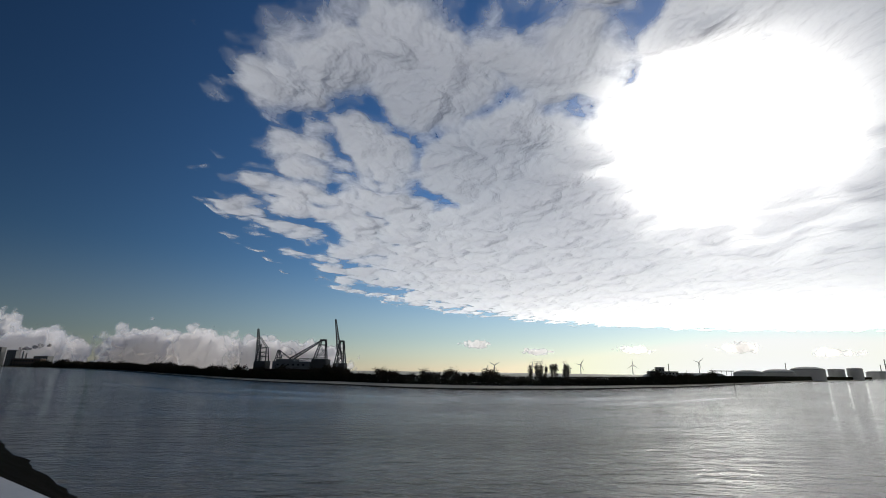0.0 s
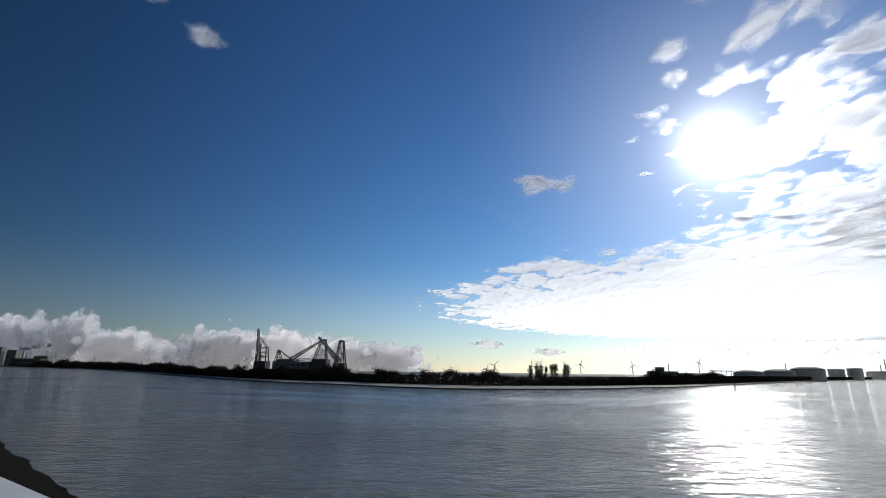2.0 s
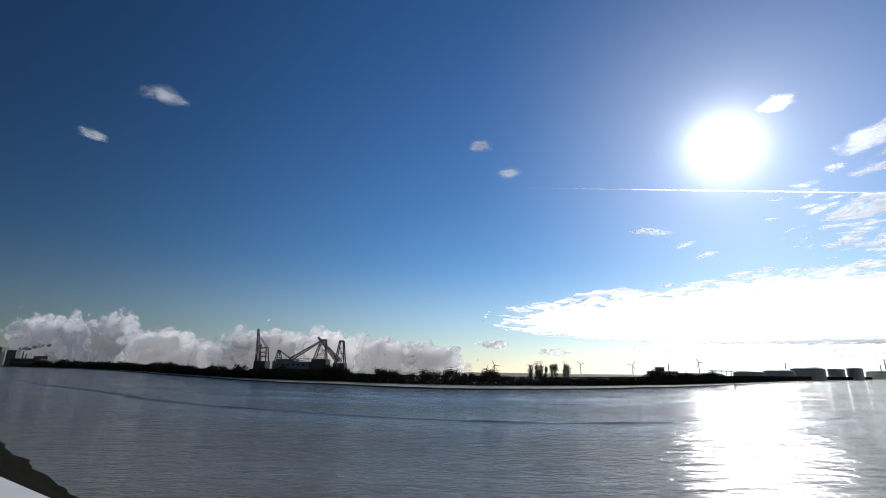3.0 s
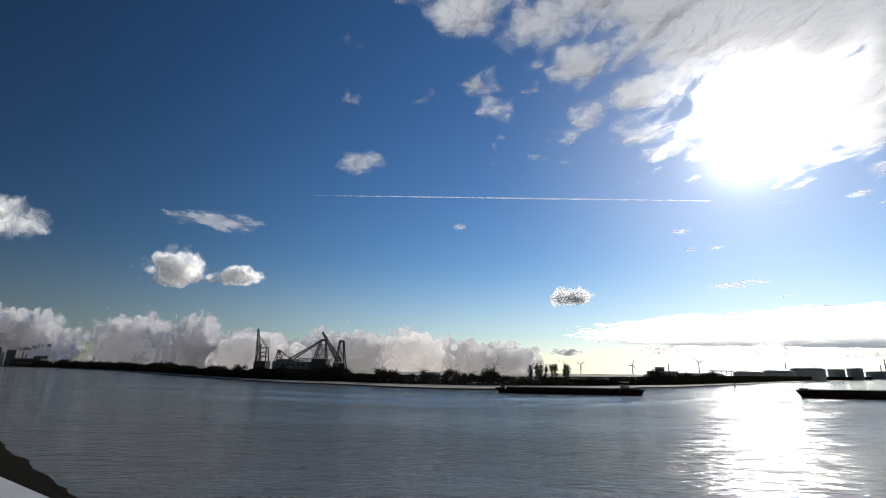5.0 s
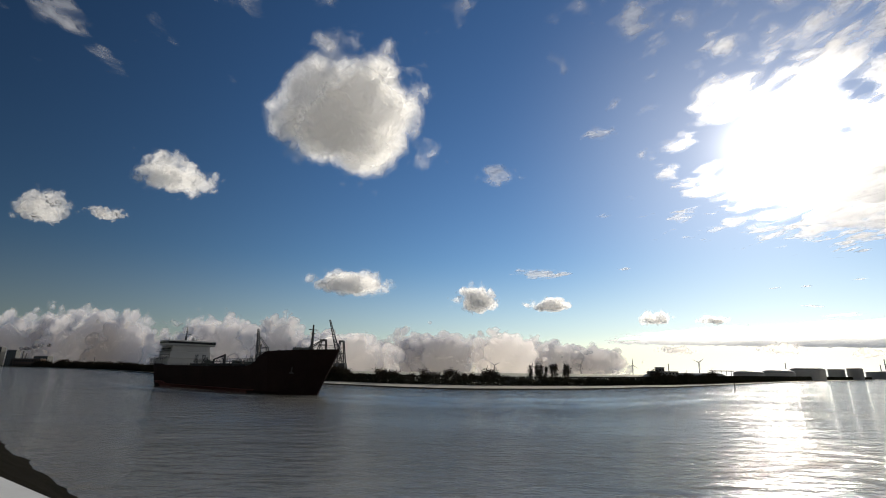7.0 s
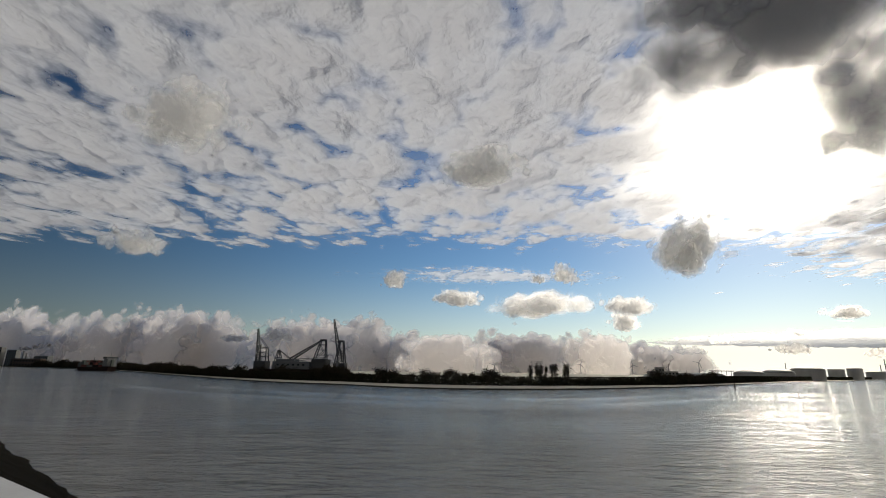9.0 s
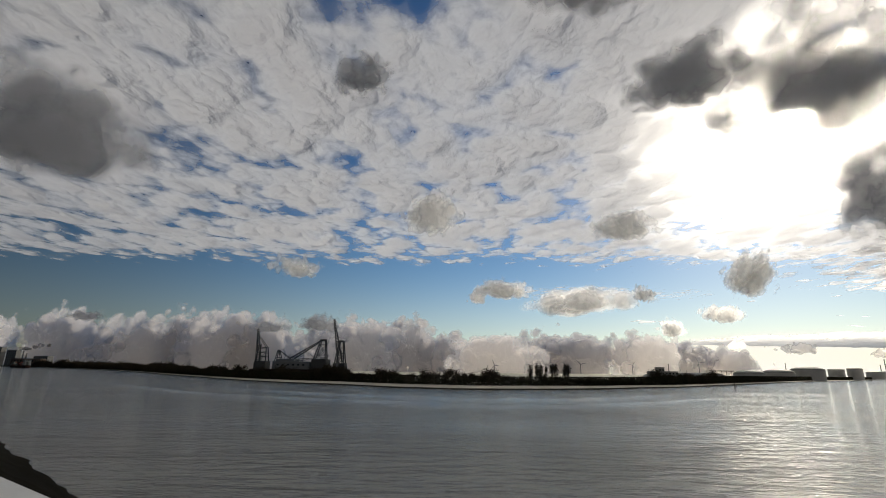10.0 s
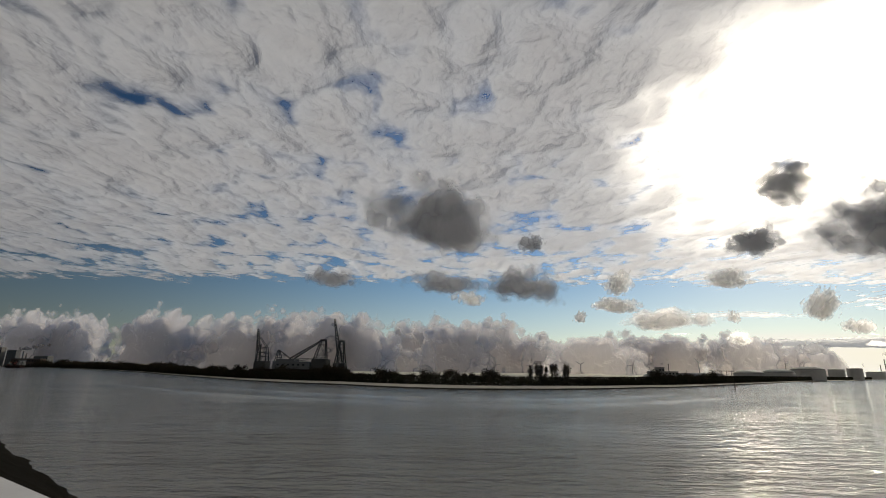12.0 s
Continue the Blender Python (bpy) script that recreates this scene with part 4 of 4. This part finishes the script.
def build_tanker():
    """Coastal tanker, 134 m, wheelhouse aft."""
    s = thing("tanker", pose(0, 0, 0), "large dark-hulled seagoing tanker with white wheelhouse aft", "ship")
    s.scale = (1.13, 1.13, 1.13)
    hull = part("hull", hull_mesh(138, 21, 8.6, 13.6, 0.74, 11, 9), "hull", s)
    bm = hull_mesh(118, 21.1, 1.1, 1.1, 0.99, 2, 2)
    bmesh.ops.translate(bm, verts=bm.verts, vec=(-4, 0, 0))
    part("waterline_stripe", bm, "red", hull, "faded red boot-topping")
    for i, w in enumerate((0.7, 0.5, 0.7, 0.6, 0.4, 0.7, 0.6)):
        part("name_bar", box(B(), 30 + i * 1.1, 30 + i * 1.1 + w, -10.58, -10.5, 10.2, 11.1), "house", hull, "pale unreadable painted mark")
    part("anchor", beam(beam(B(), (54, -6.6, 8.6), (54, -6.9, 6.6), 0.25), (53, -6.9, 6.7), (55, -6.7, 6.7), 0.25), "steel", hull, "dark stowed anchor")
    bm = box(B(), -58, -40, -9.5, 9.5, 9.0, 12.0, 0.15)
    box(bm, -53, -39.5, -9, 9, 12.0, 15.2, 0.15)
    box(bm, -52, -39.5, -8.5, 8.5, 15.2, 17.8, 0.15)
    block = part("accommodation", bm, "house", s, "dirty white accommodation block")
    for x in (-61, -58.5, -56, -53.5, -51, -48.5, -46, -43.5):
        part("pillar", box(B(), x, x + 0.4, -10.0, -9.6, 9.0, 12.0), "house", block)
    for z in (12.0, 15.2):
        part("gallery", box(B(), -54.5, -39, -10.2, -8.4, z - 0.05, z + 0.12), "deck", block)
        part("gallery_rail", rail(B(), (-54.5, -10.1, 0), (-39, -10.1, 0), z + 0.12, 1.0, 1.5), "steel", block)
    part("poop_rail", rail(B(), (-66, -8.5, 0), (-58, -10, 0), 9.6, 1.1, 1.5), "steel", s)
    bridge = part("wheelhouse", box(B(), -50, -38.8, -10.5, 10.5, 17.8, 20.2, 0.2), "house", s)
    part("wheelhouse_windows", box(B(), -49.6, -38.7, -10.55, 10.55, 18.7, 19.6), "glass", bridge)
    part("bridge_rail", rail(B(), (-50, -10.4, 0), (-39, -10.4, 0), 20.2, 1.0, 1.5), "steel", bridge)
    for z in (12.9, 15.9):
        for x in (-51, -48.5, -46, -43.5, -41.5):
            for y in (-9.03, -8.53):
                part("window", box(B(), x, x + 0.8, y - 0.02, y + 0.12, z, z + 0.9), "glass", block)
    bm = box(B(), -57, -52, -3, 3, 12, 19.5, 0.3)
    funnel = part("funnel", bm, "hull", s, "dark funnel with a red band")
    part("band", box(B(), -57.05, -51.95, -3.05, 3.05, 16.6, 18.2), "red", funnel, "dull red band")
    for y in (-1, 1):
        part("exhaust", beam(B(), (-54.5, y, 19.4), (-54.8, y, 21), 0.4, 0.35, 8), "steel", funnel)
    bm = B()
    beam(bm, (-48, 0, 20), (-48, 0, 27.2), 0.4, 0.15, 6)
    beam(bm, (-49.6, 0, 20), (-48, 0, 24.5), 0.14)
    beam(bm, (-48, -2, 23.6), (-48, 2, 23.6), 0.12)
    beam(bm, (-49.8, 0, 22.6), (-46.2, 0, 22.6), 0.14)
    beam(bm, (-49.4, 0, 25), (-46.6, 0, 25), 0.1)
    part("radar_mast", bm, "steel", s)
    bm = B()
    bmesh.ops.create_icosphere(bm, subdivisions=2, radius=0.9, matrix=Matrix.Translation((-44, 2, 21.2)))
    part("dome_aerial", bm, "house", s, smooth=True)
    bm = beam(B(), (-62, -4, 9.6), (-62, -4, 14), 0.3)
    beam(bm, (-62, -4, 14), (-56.5, -4, 13.6), 0.2)
    part("davit", bm, "steel", s)
    bm = B()
    bmesh.ops.create_icosphere(bm, subdivisions=2, radius=1.0)
    for v in bm.verts:
        v.co = Vector((v.co.x * 3.2 - 56, v.co.y * 1.1 - 8, v.co.z * 1.1 + 13.4))
    part("lifeboat", bm, "deck", s, "dark enclosed lifeboat under its davit", True)
    bm = beam(B(), (-9, 0, 8.6), (-9, 0, 13.5), 0.7, 0.5, 8)
    beam(bm, (-9, 0, 13.2), (-19, 0, 11.6), 0.45, 0.25, 6)
    beam(bm, (-9, 0, 10.5), (-12, 0, 12.6), 0.2)
    beam(bm, (-19, 0, 11.6), (-19, 0, 9.0), 0.3)
    part("hose_crane", bm, "steel", s)
    bm = B()
    for y in (-2.2, -1.4, -0.6, 0.6, 1.4, 2.2):
        beam(bm, (-38, y, 9.6), (32, y, 9.6), 0.18, n=6)
    for x in range(-36, 32, 6):
        box(bm, x - 0.15, x + 0.15, -2.8, 2.8, 8.6, 9.5)
    part("deck_pipes", bm, "steel", s)
    bm = box(B(), -38, 33, -0.9, 0.9, 10.4, 10.6)
    rail(bm, (-38, -0.9, 0), (33, -0.9, 0), 10.6)
    rail(bm, (-38, 0.9, 0), (33, 0.9, 0), 10.6)
    for x in range(-36, 33, 8):
        beam(bm, (x, 0, 8.6), (x, 0, 10.4), 0.15)
    part("catwalk", bm, "steel", s)
    for x, z in ((-30, 12.6), (-27.5, 11.4), (2, 11.6), (11, 12.8), (24.5, 13.2)):
        bm = B()
        for dx in (-0.9, 0, 0.9):
            beam(bm, (x + dx, 1.5, 8.6), (x + dx, 1.5, z), 0.12)
        box(bm, x - 1.2, x + 1.2, 0.4, 2.6, z - 1.5, z - 1.2)
        part("vent_tower", bm, "steel", s)
    for x in (-25, 0.5, 10):
        part("deck_locker", box(B(), x, x + 3, -1.2, 1.6, 8.6, 11, 0.1), "deck", s)
    part("rail", rail(B(), (-38, -10.2, 0), (32, -10.2, 0), 8.6), "steel", s)
    part("rail", rail(B(), (-38, 10.2, 0), (32, 10.2, 0), 8.6), "steel", s)
    bm = beam(B(), (54, 0, 13.4), (54, 0, 22.5), 0.55, 0.25, 8)
    beam(bm, (52.8, 0, 19.5), (55.2, 0, 19.5), 0.14)
    beam(bm, (54, -1.6, 20.8), (54, 1.6, 20.8), 0.14)
    beam(bm, (52.6, 0, 13.6), (54, 0, 17.5), 0.2)
    part("foremast", bm, "steel", s)
    part("windlass", box(B(), 47, 51, -3, 3, 13.6, 15.0, 0.2), "deck", s)
    part("rail", rail(B(), (52, -5.0, 0), (67, -0.6, 0), 14.2), "steel", s)
    for ob in s.children:
        if ob.name.split(".")[0] in ("accommodation", "wheelhouse", "funnel", "radar_mast", "dome_aerial", "float_raft"):
            ob.location.x = -5.0
    for x in (-33.5, 23):
        cage = B()
        for dx in (-1.6, -0.8, 0, 0.8, 1.6):
            for y in (-1.6, 1.6):
                beam(cage, (x + dx, y, 8.6), (x + dx, y, 13.6), 0.09, n=4)
        for z in (11.4, 13.5):
            for y in (-1.6, 1.6):
                beam(cage, (x - 1.8, y, z), (x + 1.8, y, z), 0.09, n=4)
        part("pipe_stand", cage, "steel", s, "open steel pipe stand")
    for x in (-51, -47.5, -44):
        part("float_raft", beam(B(), (x, -10.4, 12.9), (x + 1.6, -10.4, 12.9), 0.45, 0.45, 8), "house", s, "white life raft canister")
    return s


def build_barge(length, beam_w, deck, loaded, label, mat="hull"):
    """River barge: low long hull, coamings, wheelhouse aft."""
    s = thing("river_barge", pose(0, 0, 0), label, "barge", "river barges")
    part("hull", hull_mesh(length, beam_w, deck, deck + 0.7, 0.9, 2.5, 1.5), mat, s)
    x0, x1 = -length * 0.33, length * 0.42
    part("coaming", box(B(), x0, x1, -beam_w * 0.38, beam_w * 0.38, deck, deck + 0.9, 0.08), mat, s)
    n = 7
    for i in range(n):
        a = x0 + (x1 - x0) * i / n
        part("hatch_cover", box(B(), a + 0.15, a + (x1 - x0) / n - 0.15, -beam_w * 0.4, beam_w * 0.4, deck + 0.9, deck + 1.25, 0.08), "deck", s)
    xa = -length * 0.42
    k = length / 110
    part("cabin", box(B(), xa - 5 * k, xa + 6 * k, -beam_w * 0.36, beam_w * 0.36, deck, deck + 1.6, 0.1), "deck", s)
    house = part("wheelhouse", box(B(), xa + 1, xa + 1 + 5 * k, -2, 2, deck + 1.6, deck + 4.0, 0.12), "house", s)
    part("wheelhouse_windows", box(B(), xa + 0.95, xa + 1.05 + 5 * k, -2.05, 2.05, deck + 2.8, deck + 3.6), "glass", house)
    part("wheelhouse_roof", box(B(), xa + 0.5, xa + 1.5 + 5 * k, -2.4, 2.4, deck + 4.0, deck + 4.2, 0.05), "deck", house)
    part("mast", beam(B(), (length * 0.45, 0, deck), (length * 0.45, 0, deck + 5.5), 0.14, 0.06, 6), "steel", s)
    part("aerial", beam(B(), (xa + 3, 0, deck + 4), (xa + 3, 0, deck + 6.4), 0.08, 0.04, 5), "steel", house)
    part("rail", rail(B(), (xa - 6 * k, -beam_w * 0.46, 0), (length * 0.4, -beam_w * 0.46, 0), deck, 0.9, 4), "steel", s)
    part("windlass", box(B(), length * 0.43, length * 0.46, -1.5, 1.5, deck + 0.3, deck + 1.6, 0.1), "steel", s)
    if loaded:
        part("deck_crane", beam(beam(B(), (length * 0.33, 0, deck), (length * 0.33, 0, deck + 4), 0.35), (length * 0.33, 0, deck + 4), (length * 0.39, 0, deck + 4.4), 0.2), "steel", s)
    return s


def build_coaster():
    """Container feeder, wheelhouse aft."""
    s = thing("feeder_ship", pose(0, 0, 0), "small dark container ship with pale wheelhouse aft", "ship")
    s.scale = (1.65, 1.65, 1.65)
    part("hull", hull_mesh(78, 13, 4.4, 7.0, 0.86, 4, 2), "hull", s)
    bm = box(B(), -36, -27, -5.5, 5.5, 5.2, 10.5, 0.15)
    box(bm, -35, -28, -5, 5, 10.5, 14.0, 0.15)
    part("accommodation", bm, "grey_house", s, "greyish accommodation block")
    bridge = part("wheelhouse", box(B(), -35, -27.5, -6.2, 6.2, 14.0, 16.4, 0.15), "grey_house", s)
    part("wheelhouse_windows", box(B(), -35.05, -27.4, -6.25, 6.25, 14.9, 15.8), "glass", bridge)
    part("mast", beam(B(), (-31, 0, 16.4), (-31, 0, 22), 0.3, 0.1, 6), "steel", s)
    part("funnel", box(B(), -38, -35.5, -1.5, 1.5, 5, 13, 0.2), "deck", s)
    rng = random.Random(9)
    for x, n in ((-24, 2), (-17.5, 1), (-11, 3), (-4.5, 3), (2, 1), (8.5, 1), (15, 3), (21.5, 2)):
        for k in range(n):
            for y in (-5.0, -2.45, 0.1, 2.65):
                part("container", box(B(), x, x + 6.1, y, y + 2.4, 4.6 + k * 2.6, 7.15 + k * 2.6, 0.05), rng.choice(("deck", "red", "hull")), s)
    part("foremast", beam(B(), (34, 0, 7), (34, 0, 13), 0.25, 0.1, 6), "steel", s)
    return s


tanker = build_tanker()
barge_long = build_barge(98, 12, 3.2, True, "long dark loaded river barge with wheelhouse aft")
barge_low = build_barge(64, 9, 1.5, False, "low pale unladen-looking river barge, deep in the water")
barge_dark = build_barge(64, 9.5, 2.4, False, "dark river barge with a low wheelhouse aft")
coaster = build_coaster()


# ---- movement ----
def sail(ship, track, headings=()):
    """Rows (seconds, east, north): the ship heads where it goes, or as headings say."""
    rows = []
    fixed = dict(headings)
    for i, (t, x, y) in enumerate(track):
        a, b = track[max(i - 1, 0)], track[min(i + 1, len(track) - 1)]
        rows.append((t, pose(x, y, 0, 0, 0, fixed.get(t, math.degrees(math.atan2(b[2] - a[2], b[1] - a[1]))))))
    walk(ship, rows)


def motions():
    for ob, rows in RIDERS:
        walk(ob, rows)
    sail(tanker, ((0, -1500, 1250), (6.0, -1150, 1010), (6.2, -760, 780), (6.3, -640, 680), (6.4, -535, 590), (6.5, -440, 510), (6.6, -354, 440),
                  (6.7, -278, 370), (6.8, -194, 300), (6.9, -146, 262), (7.0, -95, 217), (7.1, -14, 158), (7.2, 61, 146), (7.3, 140, 138),
                  (7.5, 290, 105), (8.0, 700, 80), (9.0, 1400, 60), (12, 1600, 50)), ((7.0, -41), (7.1, -15), (7.2, 3), (7.3, 3)))
    sail(barge_long, ((0, -1250, 1050), (1.5, -1000, 880), (2.0, -560, 580), (2.1, -432, 480), (2.2, -308, 390), (2.3, -201, 310), (2.4, -122, 245), (2.5, -64, 200),
                      (2.6, 45, 157), (2.7, 118, 150), (2.8, 200, 145), (3.5, 900, 120), (12, 1700, 90)))
    west = ((4.4, 700, 180), (4.8, 350, 195), (4.9, 265, 200), (5.0, 184, 204), (5.1, 81, 207), (5.2, 22, 209), (5.3, -33, 216), (5.4, -78, 240), (5.5, -114, 290),
            (5.6, -177, 340), (5.7, -260, 420), (5.8, -360, 510), (6.0, -630, 700), (6.5, -1150, 1050))
    sail(barge_dark, ((0, 900, 150), *west, (12, -1420, 1320)))
    sail(barge_low, ((0, 900, 165), (4.4, 480, 185), (4.8, 141, 205), (4.9, 91, 209), (5.0, 56, 212), (5.1, -4, 220), (5.2, -44, 238), (5.3, -78, 270), (5.4, -130, 325), (5.5, -195, 390), (5.6, -280, 460), (6.0, -700, 760), (6.4, -1180, 1080), (12, -1500, 1380)))
    sail(coaster, ((0, 1500, 160), (7.6, 1100, 190), (8.4, 150, 210), (8.5, 60, 222), (8.6, -30, 262), (8.7, -130, 345), (8.8, -246, 450), (8.9, -432, 668), (9.0, -690, 945),
                   (9.1, -960, 1210), (9.2, -1190, 1420), (9.4, -1400, 1600), (12, -1520, 1690)), ((8.6, 160), (8.7, 158), (8.8, 154), (8.9, 153), (9.0, 152), (9.1, 152), (9.2, 152), (9.4, 152), (12, 152)))
    spot = Vector((-70.5, 0, 11.6))
    luff = ((0, -8, 78), (0.6, -8, 77), (0.9, -9, 70), (1.2, -12, 62), (1.5, -14, 48), (1.8, -20, 44), (2.1, -28, 43), (3.0, -28, 43), (4.5, -26, 44), (5.0, -22, 52),
            (5.5, -19, 64), (6.0, -17, 78), (6.5, -22, 79), (7.0, -22, 79), (9.0, -12, 79), (12, -12, 80))
    rows = []
    for t, dx, up in luff:
        back = -math.sqrt(max(83 ** 2 - dx * dx - up * up, 0))
        d = Vector((dx, back, up)).normalized()
        m = Matrix.Translation(spot) @ Vector((0, 0, 1)).rotation_difference(d).to_matrix().to_4x4()
        rows.append((t, m))
    walk(crane_boom, rows)
    walk(sun, [(t, look(heading(az, el) * SUN_FAR + Vector(EYE), EYE)) for t, az, el in
               ((0, 31.6, 24.6), (2.5, 33.4, 24.0), (5, 35.8, 23.2), (7, 37.8, 23.2), (9.5, 40.0, 23.8), (12, 42.4, 24.0))])
    walk(bow_wave, [(0, pose(-900, 620, 0)), (2.2, pose(-260, 170, 0)), (2.6, pose(-60, 45, 0)), (3.0, pose(0, 0, 0)), (3.4, pose(10, -14, 0)), (4.2, pose(60, -70, -1.5)), (12, pose(80, -90, -2))])
    walk(stern_wave, [(0, pose(-900, 620, -1)), (6.6, pose(-420, 300, -1)), (7.2, pose(-30, 45, 0)), (7.7, pose(0, 0, 0)), (8.3, pose(20, -30, 0)), (8.8, pose(60, -70, -1.5)), (12, pose(80, -90, -2))])
    walk(river, [(0, pose(0, 0, 0)), (12, pose(36, -20, 0))])


motions()
